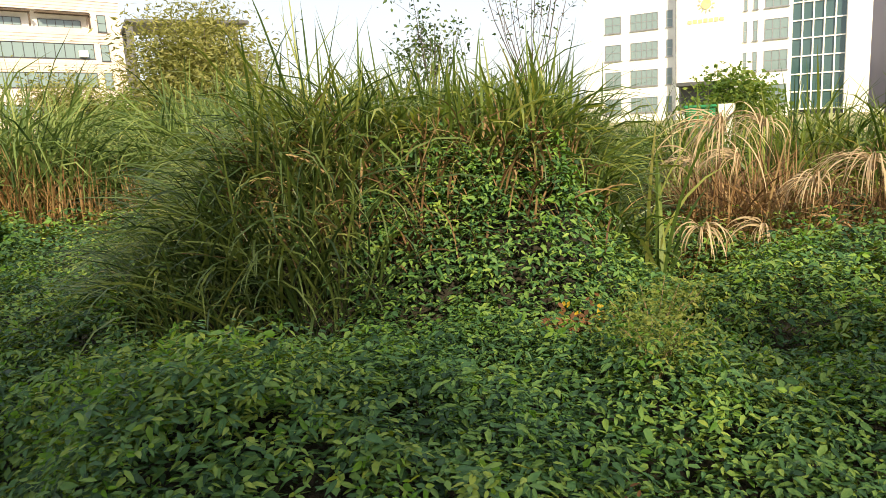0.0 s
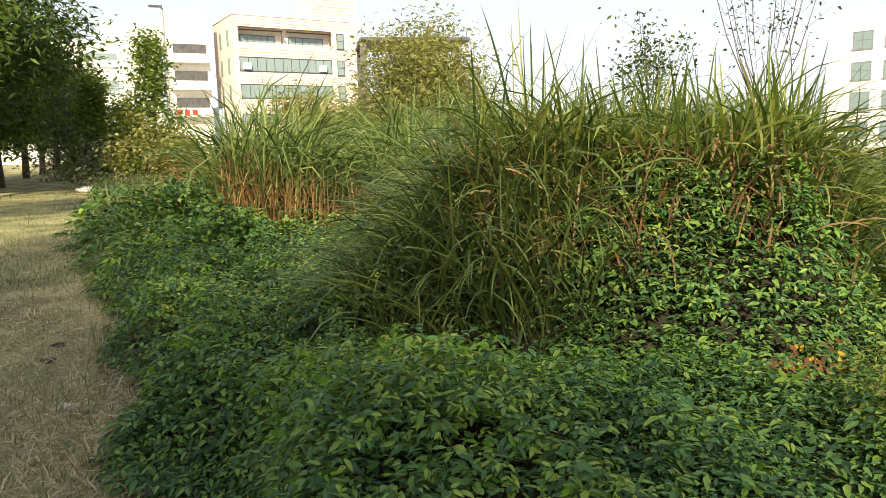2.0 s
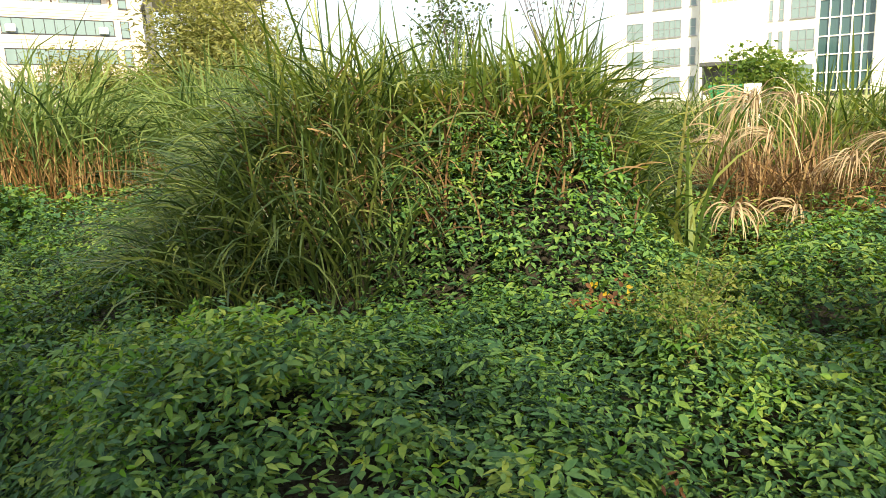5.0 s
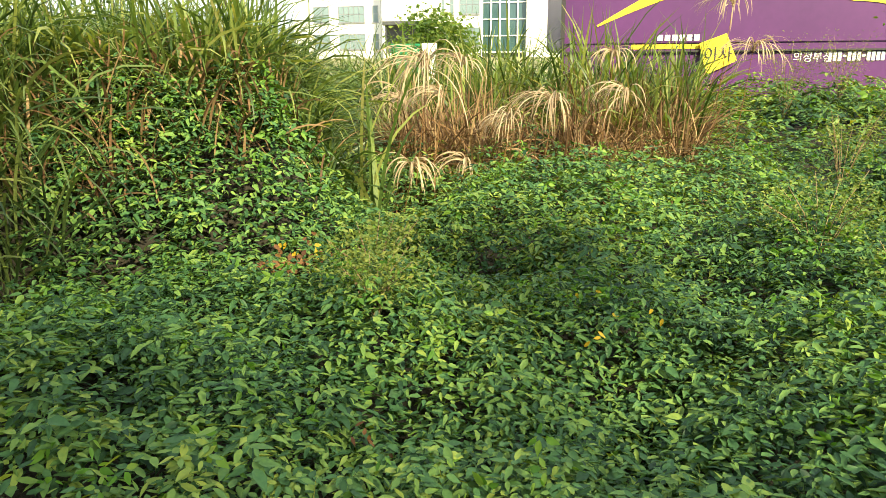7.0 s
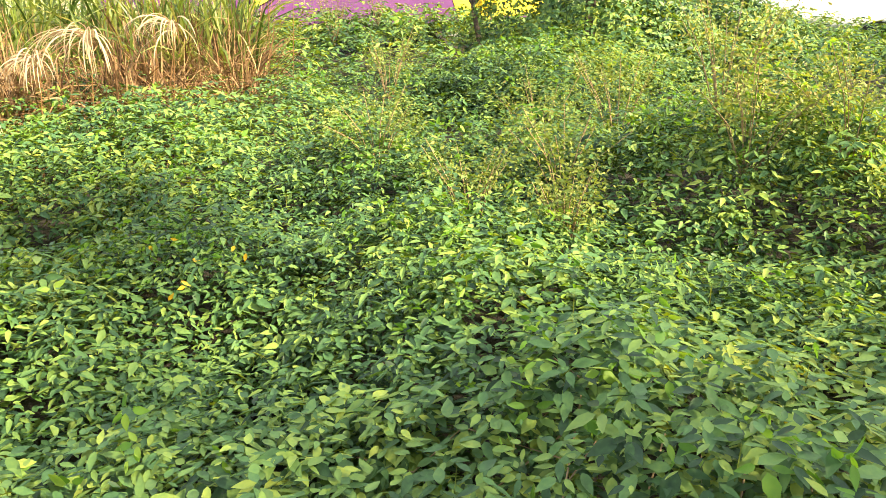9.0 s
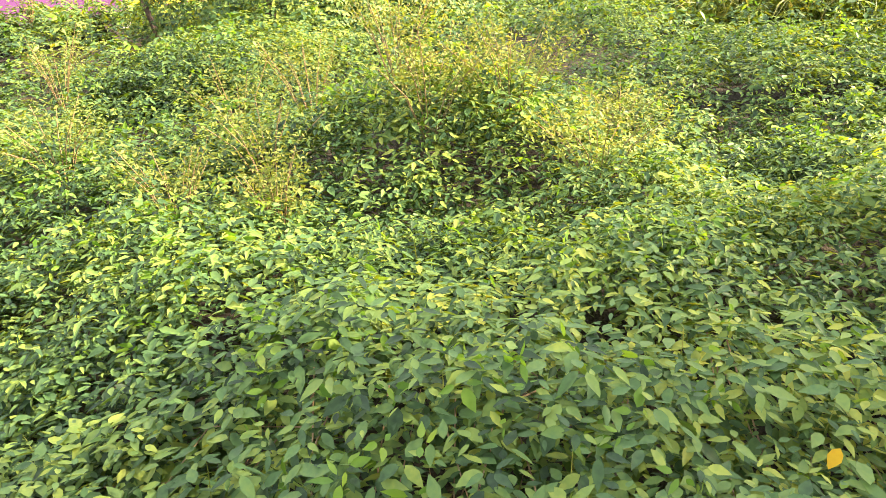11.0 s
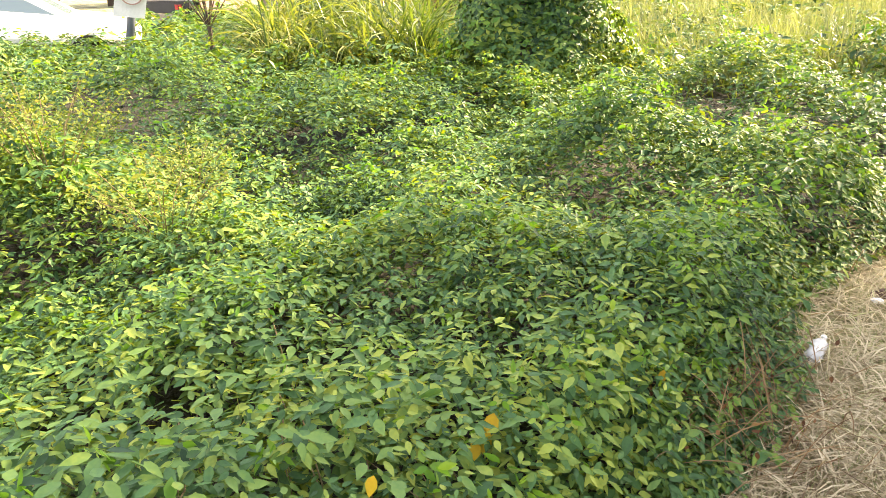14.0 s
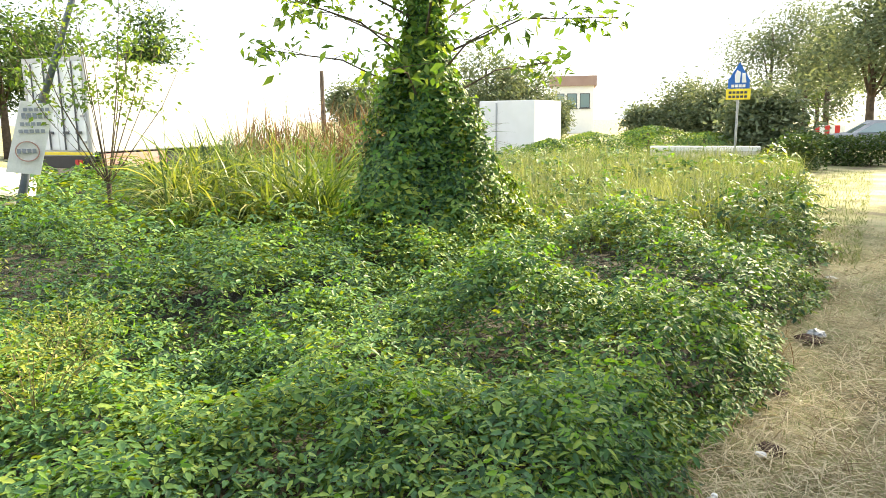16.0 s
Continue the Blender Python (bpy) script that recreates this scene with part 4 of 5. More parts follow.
def slab_roof_building():
    x, y = way(22.4, 72)
    t = thing("low_building", (x, y, 0), "pale building with a thin dark overhanging roof", "building", rz=26)
    part("wall", box(0.6, 9.6, 0.5, 8, 0, 6.4), PALE, t)
    for xx, yy in ((9.4, 0.0), (0.0, 7.6), (9.4, 7.6)):
        part("column", box(xx, xx + 0.4, yy, yy + 0.4, 6.4 if xx > 1 and yy > 1 else 0, 11.5), DARK_METAL, t)
    part("roof", box(-0.1, 10.9, -0.3, 9, 11.5, 11.8, 0.04), DARK_METAL, t)
    part("corner_post", box(-0.1, 0.5, 0.0, 0.5, 0, 11.5), DARK_METAL, t)
    for lo in (1.2, 4.4):
        window(t, 1.2, 4.6, lo, lo + 1.7, 3, 1, 0.5, DARK_METAL)
        window(t, 5.4, 8.8, lo, lo + 1.7, 3, 1, 0.5, DARK_METAL)
    return t


slab_roof_building()


def white_building():
    """A white block whose front runs nearer towards its glazed end."""
    q, e = Vector((28.4, 78.0)), Vector((0.81, -0.588))
    t = thing("office_building", (q.x, q.y, 0), "white four-storey building with a glazed stair bay and gilt sun emblem", "building", rz=math.degrees(math.atan2(e.y, e.x)))

    def s(az_):
        d = Vector((-math.sin(radians(az_)), math.cos(radians(az_))))
        # how far along the front the bearing meets it
        return (q.x * d.y - q.y * d.x) / (e.y * d.x - e.x * d.y)

    a0, a1, a2, a3, a4, a5 = s(-11.6), s(-18.4), s(-22.9), s(-26.1), s(-29.6), s(-37.5)
    D_ = 14.0
    part("wall", box(a0, a1, 0.8, D_, 0, 14.2), WHITE, t)
    part("emblem_wall", box(a1, a2, 0.0, D_, 0, 16.2), WHITE, t)
    part("wall", box(a2, a3, 0.5, D_, 0, 15.0), WHITE, t)
    part("stair_bay_core", box(a3, a4, 0.9, D_, 0, 16.0), DARK_METAL, t)
    part("wall", box(a4, a5, 0.2, D_, 0, 15.2), WHITE, t)
    for lo, hi in ((1.0, 2.7), (3.95, 5.75), (7.0, 8.8), (10.1, 11.9)):
        window(t, s(-13.1), s(-14.3), lo, hi, 2, 2, 0.8, GREY_METAL)
        window(t, s(-15.0), s(-17.0), lo, hi, 5, 2, 0.8, GREY_METAL)
        window(t, s(-17.6), s(-18.05), lo, hi, 1, 2, 0.8, GREY_METAL)
    for lo, hi in ((1.2, 3.2), (4.6, 6.6), (7.7, 9.7), (10.8, 12.8)):
        window(t, s(-23.0), s(-23.25), lo, hi, 1, 2, 0.5, GREY_METAL)
        window(t, s(-23.65), s(-23.95), lo, hi, 1, 2, 0.5, GREY_METAL)
        window(t, s(-24.4), s(-25.95), lo, hi, 3, 2, 0.5, GREY_METAL)
    # the glazed bay
    cols, rows = 5, 9
    bay = part("bay_frame", box(a3, a3 + 0.12, 0.55, 0.9, 0.5, 16.2), WHITE, t)
    for i in range(1, cols + 1):
        xx = a3 + (a4 - a3 - 0.12) * i / cols
        part("mullion", box(xx, xx + 0.12, 0.55, 0.9, 0.5, 16.2), WHITE, bay)
    for j in range(rows + 1):
        zz = 0.5 + 15.6 * j / rows
        part("transom", box(a3 + 0.12, a4, 0.58, 0.88, zz, zz + 0.12), WHITE, bay)
    for i in range(cols):
        for j in range(rows):
            x0 = a3 + (a4 - a3 - 0.12) * i / cols
            z0 = 0.5 + 15.6 * j / rows
            part("pane", box(x0 + 0.12, x0 + (a4 - a3) / cols - 0.02, 0.70, 0.72, z0 + 0.12, z0 + 15.6 / rows), BAY_GLASS, bay)
    # emblem: a plain rayed disc and a row of worn marks under it
    cx, cz = s(-20.55), 11.9
    bm = bmesh.new()
    bmesh.ops.create_cone(bm, cap_ends=True, segments=24, radius1=0.5, radius2=0.5, depth=0.1, matrix=Matrix.Translation((cx, -0.06, cz)) @ Matrix.Rotation(math.pi / 2, 4, "X"))
    em = part("emblem", bm, GILT, t, "gilt rayed disc")
    for i in range(12):
        a = i * math.tau / 12
        p = Vector((cx + 0.65 * math.cos(a), -0.06, cz + 0.65 * math.sin(a)))
        part("ray", tube([p, p + Vector((0.3 * math.cos(a), 0, 0.3 * math.sin(a)))], [0.09, 0.02], 4), GILT, em)
    for i in range(7):
        xx = cx - 1.9 + i * 0.55
        part("emblem_mark", box(xx, xx + 0.4, -0.06, -0.004, 10.05, 10.4 + 0.05 * (i % 2)), GILT, em)
    part("drain_pipe", tube([(a1 + 0.15, -0.12, 0), (a1 + 0.15, -0.12, 16)], 0.1, 8), GREY_METAL, t)
    return t


white_building()
x, y = way(-129.3, 82)
t = thing("low_building", (x, y, 0), "brown-roofed far building behind the trees", "building", rz=-129.3)
part("wall", box(-2.3, 2.3, 0, 6, 0, 5.2), PALE, t)
part("roof", box(-2.6, 2.6, -0.3, 6.3, 5.2, 6.3), BRICKISH, t)
for i in range(3):
    window(t, -2.0 + 1.4 * i, -0.9 + 1.4 * i, 2.8, 4.4, 1, 1, 0, DARK_METAL)

# the hills, their blue distance haze painted into the surface colour
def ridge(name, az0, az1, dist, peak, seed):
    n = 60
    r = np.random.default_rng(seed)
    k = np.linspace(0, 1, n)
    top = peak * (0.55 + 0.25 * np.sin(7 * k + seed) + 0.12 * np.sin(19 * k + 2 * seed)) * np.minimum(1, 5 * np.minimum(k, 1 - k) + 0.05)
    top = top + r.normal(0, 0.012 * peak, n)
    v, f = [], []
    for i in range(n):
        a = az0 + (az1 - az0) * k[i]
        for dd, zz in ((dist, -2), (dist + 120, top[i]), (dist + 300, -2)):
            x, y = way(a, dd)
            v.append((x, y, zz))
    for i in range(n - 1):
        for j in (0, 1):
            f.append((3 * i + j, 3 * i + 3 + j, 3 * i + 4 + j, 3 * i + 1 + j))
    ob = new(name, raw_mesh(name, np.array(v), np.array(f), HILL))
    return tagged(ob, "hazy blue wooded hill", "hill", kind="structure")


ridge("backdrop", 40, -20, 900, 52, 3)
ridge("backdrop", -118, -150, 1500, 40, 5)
# ---- vehicles ----
def wheel(parent, x, y, r=0.5, w=0.28):
    m = Matrix.Translation((x, y, r)) @ Matrix.Rotation(math.pi / 2, 4, "X")
    bm = bmesh.new()
    bmesh.ops.create_cone(bm, cap_ends=True, segments=24, radius1=r, radius2=r, depth=w, matrix=m)
    wh = part("wheel", bm, RUBBER, parent)
    bm = bmesh.new()
    bmesh.ops.create_cone(bm, cap_ends=True, segments=18, radius1=r * 0.58, radius2=r * 0.5, depth=w + 0.03, matrix=m)
    part("rim", bm, GREY_METAL, wh)
    return wh


def text_mesh(name, body, size, at, rx, ry, rz, material, parent, depth=0.004):
    cu = bpy.data.curves.new(name, "FONT")
    cu.body, cu.size, cu.extrude = body, size, depth
    tmp = bpy.data.objects.new(name, cu)
    scene.collection.objects.link(tmp)
    bpy.context.view_layer.update()
    me = bpy.data.meshes.new_from_object(tmp.evaluated_get(bpy.context.evaluated_depsgraph_get()))
    bpy.data.objects.remove(tmp)
    me.materials.clear()
    me.materials.append(material)
    ob = new(name, me)
    ob.parent = parent
    ob.matrix_local = pose(*at, rx, ry, rz)
    return ob


def purple_lorry():
    t = thing("box_lorry", (6.42, 10.19, 0), "purple box lorry with yellow curves and faded lettering", "lorry", rz=-25)
    L = 8.4
    part("cargo_box", box(0, L, 0, 2.3, 1.30, 3.35, 0.02), PURPLE, t)
    part("side_rail", box(0.02, L - 0.02, -0.04, -0.003, 1.31, 1.335), BLACK, t, "dark rail along the floor")
    part("moulding", box(0.02, L - 0.02, -0.03, -0.003, 1.45, 1.475, 0.006), PURPLE, t, "purple pressed moulding")
    part("skirt", box(0, L, 0.02, 0.12, 0.55, 1.297), PURPLE, t)
    part("chassis", box(0.3, L - 0.3, 0.8, 1.5, 0.6, 1.297), DARK_METAL, t)
    part("corner_post", box(-0.03, 0.03, -0.04, 0.05, 1.0, 3.35), BLACK, t)
    for wx in (1.6, 6.2, 7.2):
        for wy in (0.35, 1.95):
            wheel(t, wx, wy, 0.45)

    def plate(name, pts, y=-0.012, mat=YELLOW):
        ob = part(name, prism(pts, 0.008), mat, t)
        ob.location.y = y
        return ob

    # a band that rises from a thin tail, bends over and comes down as a broad field
    lo = [(0.55 + 3.94 * k, 1.71 + 0.34 * k + 0.42 * math.sin(math.pi * k)) for k in np.linspace(0, 1, 16)]
    up = [(0.53 + 4.6 * k, 1.73 + 0.75 * k + 0.62 * math.sin(math.pi * k)) for k in np.linspace(1, 0, 16)]
    plate("yellow_curve", lo + up)
    inner = [(4.485 + 1.38 * math.sin(k), 2.05 - 0.70 * (1 - math.cos(k))) for k in np.linspace(0.0, math.pi / 2, 12)]
    plate("yellow_field", inner + [(8.3, 1.35), (8.3, 2.9), (5.3, 2.9)], y=-0.014)
    low = [(5.90 + 0.28 * k, 1.29 - 0.70 * k) for k in np.linspace(0, 1, 4)]
    plate("yellow_skirt_field", low + [(8.3, 0.59), (8.3, 1.29)], y=0.006)
    plate("yellow_stripe", [(1.1, 1.36), (2.2, 1.36), (2.2, 1.43), (1.1, 1.43)])
    # the tilted yellow panel with its word
    plate("yellow_panel", [(2.29, 0.96), (2.76, 1.17), (2.56, 1.59), (2.15, 1.44)], y=-0.075)
    w = text_mesh("lettering", "\uc774\uc0ac", 0.25, (2.22, -0.08, 1.18), 90, 0, 0, BLACK, t)
    text_mesh("lettering", "\uc758\uc815\ubd80\uc810", 0.17, (3.66, 0.012, 1.15), 90, 0, 0, WHITE, t)
    for i in range(12):
        x0 = 4.22 + i * 0.075
        dash = i in (3, 7)
        part("number_bar", box(x0, x0 + 0.052, 0.006, 0.018, 1.21 if dash else 1.15, 1.24 if dash else 1.29), WHITE, t)
    for i in range(6):
        x0 = 1.5 + i * 0.115
        part("maker_mark", box(x0, x0 + 0.085, -0.012, -0.004, 1.485, 1.575), WHITE if i > 1 else PALE, t)
    part("end_pole", tube([(6.73, -0.12, 0), (6.73, -0.12, 3.3)], 0.06, 8), YELLOW, t, "yellow upright tube")
    return t


purple_lorry()


def white_lorry():
    """Its rear doors turned three quarters to the strip."""
    t = thing("box_lorry", (23.40, 0.12, 0), "white box lorry seen from its barred rear doors", "lorry", rz=math.degrees(math.atan2(-0.6, -0.8)))
    # local x: across the rear, y: forwards
    part("cargo_box", box(0, 2.4, 0.02, 9.5, 0.85, 3.35, 0.03), WHITE, t)
    part("rear_frame", prism([(-0.02, 0.75), (2.42, 0.75), (2.42, 3.4), (-0.02, 3.4), (-0.02, 3.28), (2.3, 3.28), (2.3, 0.9), (0.1, 0.9), (0.1, 3.28), (-0.02, 3.28)], 0.06), GREY_METAL, t)
    for a, c in ((0.12, 1.19), (1.21, 2.28)):
        d = part("rear_door", box(a, c, -0.025, 0.015, 0.92, 3.26, 0.008), WHITE, t)
        for k in (0.25, 0.72):
            xx = a + (c - a) * k
            part("lock_bar", tube([(xx, -0.06, 0.92), (xx, -0.06, 3.26)], 0.022, 6), DARK_METAL, d)
            part("lock_handle", box(xx - 0.02, xx + 0.18, -0.1, -0.065, 1.35, 1.42), DARK_METAL, d)
        for zz in (1.1, 1.8, 2.5, 3.1):
            xx = a if a < 1 else c - 0.14
            part("hinge", box(xx, xx + 0.14, -0.055, -0.026, zz, zz + 0.06), GREY_METAL, d)
    for a in (0.62, 1.72):
        bm = bmesh.new()
        bmesh.ops.create_cone(bm, cap_ends=True, segments=24, radius1=0.2, radius2=0.2, depth=0.006, matrix=Matrix.Translation((a, -0.032, 2.25)) @ Matrix.Rotation(math.pi / 2, 4, "X"))
        ring = part("round_badge", bm, DARK_METAL, t)
        bm = bmesh.new()
        bmesh.ops.create_cone(bm, cap_ends=True, segments=24, radius1=0.165, radius2=0.165, depth=0.006, matrix=Matrix.Translation((a, -0.038, 2.25)) @ Matrix.Rotation(math.pi / 2, 4, "X"))
        part("badge_face", bm, PAPER, ring)
    part("yellow_strip", box(0.0, 2.4, -0.035, 0.0, 0.78, 0.86), YELLOW, t)
    bp = part("bumper", box(0.0, 2.4, -0.1, 0.1, 0.42, 0.74, 0.02), BLACK, t)
    for i in range(5):
        part("tail_light", box(0.08 + 0.16 * i if i < 3 else 1.85 + 0.16 * (i - 3), 0.2 + 0.16 * i if i < 3 else 1.97 + 0.16 * (i - 3), -0.115, -0.104, 0.5, 0.66), RED if i != 1 else YELLOW, bp)
    part("side_guard", box(2.35, 2.42, 0.3, 2.6, 0.42, 0.80, 0.01), PINKISH, t, "faded red side guard")
    part("chassis", box(0.75, 1.65, 0.2, 9.2, 0.5, 0.85), DARK_METAL, t)
    for wy in (2.2, 3.2, 7.8):
        for wx in (0.25, 2.15):
            m = Matrix.Translation((wx, wy, 0.48)) @ Matrix.Rotation(math.pi / 2, 4, "Y")
            bm = bmesh.new()
            bmesh.ops.create_cone(bm, cap_ends=True, segments=22, radius1=0.48, radius2=0.48, depth=0.28, matrix=m)
            part("wheel", bm, RUBBER, t)
    return t


white_lorry()


def car(at, rz, label, paint):
    """A saloon or hatchback: swept body, glass house, wheels and lamps. Local x runs forwards."""
    t = thing("parked_car", at, label, "car", "parked cars", rz)
    prof = [(-2.1, 0.35), (2.1, 0.35), (2.15, 0.6), (2.0, 0.78), (1.1, 0.92), (0.4, 1.38), (-1.0, 1.42), (-1.75, 1.0), (-2.1, 0.92), (-2.18, 0.6)]
    bm = prism(prof, 1.7)
    bmesh.ops.translate(bm, verts=bm.verts, vec=(0, -0.85, 0))
    for v in bm.verts:
        if v.co.z > 1.2:
            v.co.y *= 0.78
    bmesh.ops.bevel(bm, geom=list(bm.edges), offset=0.05, segments=2, affect="EDGES")
    part("body", bm, paint, t, smooth=True)
    for sgn in (-1, 1):
        gp = prism([(0.95, 0.95), (0.38, 1.32), (-0.95, 1.35), (-1.55, 1.0)], 0.02)
        ob = part("side_window", gp, GLASS, t)
        ob.matrix_local = Matrix.Translation((0, sgn * 0.80, 0)) @ Matrix.Rotation(sgn * 0.32, 4, "X") @ Matrix.Translation((0, 0.0, 0.0))
        ob.location = (0, sgn * 1.13, 0.05)
    part("windscreen", box(-0.02, 0.02, -0.62, 0.62, 0, 0.62), GLASS, t).matrix_local = Matrix.Translation((1.09, 0, 0.93)) @ Matrix.Rotation(-0.98, 4, "Y")
    part("rear_window", box(-0.02, 0.02, -0.6, 0.6, 0, 0.5), GLASS, t).matrix_local = Matrix.Translation((-1.76, 0, 1.03)) @ Matrix.Rotation(1.0, 4, "Y")
    for wx in (-1.3, 1.35):
        for wy in (-0.78, 0.78):
            wheel(t, wx, wy, 0.31, 0.2)
    for sy in (-0.62, 0.62):
        part("headlight", box(2.03, 2.12, sy - 0.16, sy + 0.16, 0.62, 0.74, 0.02), GLASS, t)
        part("tail_light", box(-2.17, -2.1, sy - 0.16, sy + 0.16, 0.72, 0.88, 0.01), RED, t)
    return t


car((*way(49.3, 64), 0), 49.3 - 90, "white car parked beyond the trees", WHITE)
car((*way(43.9, 70), 0), 120, "white van-like car at the strip's far end", WHITE)
car((14.6, 2.15, -0.05), -90, "white car parked before the lorry", WHITE)
car((*way(-150.6, 33), 0), 40, "silver car behind the clipped hedge", GREY_METAL)

# ---- signs and street things ----
def crossing_sign():
    t = thing("road_sign", (14.25, -17.95, 0), "blue pedestrian crossing sign over a yellow plate on a thin post", "road sign", rz=-141.3)
    part("post", tube([(0, 0.06, 0), (0, 0.06, 3.1)], 0.035, 10), GREY_METAL, t)
    p = part("sign_plate", prism([(-0.29, 2.42), (0.29, 2.42), (0.29, 2.66), (0, 3.16), (-0.29, 2.66)], 0.012), BLUE, t)
    part("white_triangle_mark", prism([(-0.10, 2.58), (0.02, 2.58), (0.04, 2.88), (-0.06, 2.94), (-0.12, 2.8)], 0.004), WHITE, p).location.y = -0.006
    part("white_triangle_mark", prism([(0.08, 2.58), (0.2, 2.58), (0.16, 2.84), (0.08, 2.86)], 0.004), WHITE, p).location.y = -0.006
    for i in range(4):
        part("writing_bar", box(-0.2 + 0.1 * i, -0.12 + 0.1 * i, -0.006, -0.002, 2.45, 2.53), WHITE, p)
    q = part("yellow_plate", box(-0.33, 0.33, 0, 0.012, 2.10, 2.40, 0.003), YELLOW, t)
    for j in range(2):
        for i in range(5):
            part("writing_bar", box(-0.26 + 0.105 * i, -0.18 + 0.105 * i, -0.005, -0.001, 2.15 + 0.12 * j, 2.22 + 0.12 * j), DARK_METAL, q)
    return t


crossing_sign()


def leaning_pole():
    x, y = way(-88.6, 13.0)
    t = thing("leaning_pole", (x, y, 0), "leaning grey steel pole with tied wires", "pole")
    # it leans towards -y
    part("pole", tube([(0, 0, -0.2), (0, -0.30, 1.0), (0, -0.62, 2.0)], 0.065, 12), POLE_PAINT, t, smooth=True)
    part("upper_pole", tube([(0, -0.62, 2.0), (0, -1.75, 5.2)], [0.055, 0.045], 12), POLE_PAINT, t, smooth=True)
    part("collar", tube([(0, -0.60, 1.95), (0, -0.65, 2.08)], 0.075, 12), DARK_METAL, t)
    b = thing("paper_notice", (x - 0.12, y - 0.36, 0.86), "weathered white paper notice tied to the leaning pole", "notice")
    w, h, sk = 0.46, 1.08, 0.30
    bm = bmesh.new()
    n = 8
    grid = [[bm.verts.new((0.02 * math.sin(3.0 * i / n + 4 * j / n), -0.02 + (w * i / n - w / 2) * -1 - sk * (j / n - 0.5), h * j / n - 0.07 * (i / n - 0.5))) for j in range(n + 1)] for i in range(n + 1)]
    for i in range(n):
        for j in range(n):
            bm.faces.new((grid[i][j], grid[i + 1][j], grid[i + 1][j + 1], grid[i][j + 1]))
    sheet = part("sheet", bm, PAPER, b)
    md = sheet.modifiers.new("thickness", "SOLIDIFY")
    md.thickness = 0.004
    for r in range(4):
        z0 = 0.62 + 0.11 * r
        for k in range(5):
            yy = 0.14 - 0.075 * k - sk * (z0 / h - 0.5) - 0.02
            part("writing_bar", box(-0.034, -0.028, yy - 0.028, yy + 0.028, z0, z0 + 0.055 + (0.03 if r == 2 else 0)), INK, b)
    bm = bmesh.new()
    cz = 0.34
    add_tube(bm, [(-0.031, -0.02 - sk * (cz / h - 0.5) + 0.16 * math.cos(a), cz + 0.15 * math.sin(a)) for a in np.linspace(0, math.tau, 25)], 0.012, 4)
    part("printed_ring", bm, PINKISH, b)
    for k in range(4):
        yy = 0.10 - 0.07 * k + 0.05
        part("writing_bar", box(-0.034, -0.028, yy - 0.026, yy + 0.026, cz - 0.03, cz + 0.04), INK, b)
    return t


leaning_pole()

x, y = way(-125.3, 27)
t = thing("storage_box", (x, y, 0), "white steel storage box among the weeds", "container", rz=-150)
part("body", box(-1.1, 1.1, -0.9, 1.6, 0.15, 2.28, 0.02), WHITE, t)
part("rib", box(-0.42, -0.36, -0.93, -0.903, 0.2, 2.2), GREY_METAL, t)
part("skid", box(-1.1, 1.1, -0.8, 1.5, 0.0, 0.147), DARK_METAL, t)
x, y = way(-139.4, 24.5)
t = thing("concrete_barrier", (x, y, 0), "long white-painted concrete barrier in the grass", "barrier", rz=-139.4)
part("body", box(-1.65, 1.65, 0, 0.35, -0.05, 0.68, 0.03), CONCRETE, t)
part("top_coat", box(-1.66, 1.66, -0.01, 0.36, 0.55, 0.695, 0.01), WHITE, t)
x, y = way(-110, 31)
t = thing("utility_post", (x, y, 0), "dark wooden post behind the reeds", "post")
part("post", tube([(0, 0, 0), (0, 0, 3.7)], [0.1, 0.09], 8), BARK, t)
x, y = way(-147.4, 46)
t = thing("road_barrier", (x, y, 0), "red and white plastic road barrier", "barrier", rz=-147)
part("body", box(-0.8, 0.8, -0.2, 0.2, 0.3, 1.1, 0.05), WHITE, t)
for i in range(3):
    part("red_band", box(-0.7 + 0.5 * i, -0.45 + 0.5 * i, -0.205, 0.205, 0.45, 1.09), RED, t)
x, y = way(-20.2, 22)
t = thing("waste_bin", (x, y, 0), "green waste container beside a white board", "bin", rz=-20)
part("body", box(-0.42, 0.42, 0, 0.7, 0.1, 1.42, 0.04), GREEN_PAINT, t)
part("lid", box(-0.45, 0.45, -0.03, 0.73, 1.42, 1.5, 0.02), GREEN_PAINT, t)
part("board", box(0.5, 0.95, 0.1, 0.14, 0.0, 1.5), WHITE, t)
x, y = way(-20.6, 60)
t = thing("gate_shelter", (x, y, 0), "dark low shelter before the white building", "shelter", rz=-20)
part("roof", box(-2.2, 2.2, 0, 2, 3.0, 3.3, 0.03), DARK_METAL, t)
for sx in (-2.0, 1.9):
    part("post", box(sx, sx + 0.12, 0.2, 0.32, 0, 3.0), DARK_METAL, t)
part("panel", box(-2.0, 1.9, 1.8, 1.9, 0.8, 3.0), DARK_METAL, t)

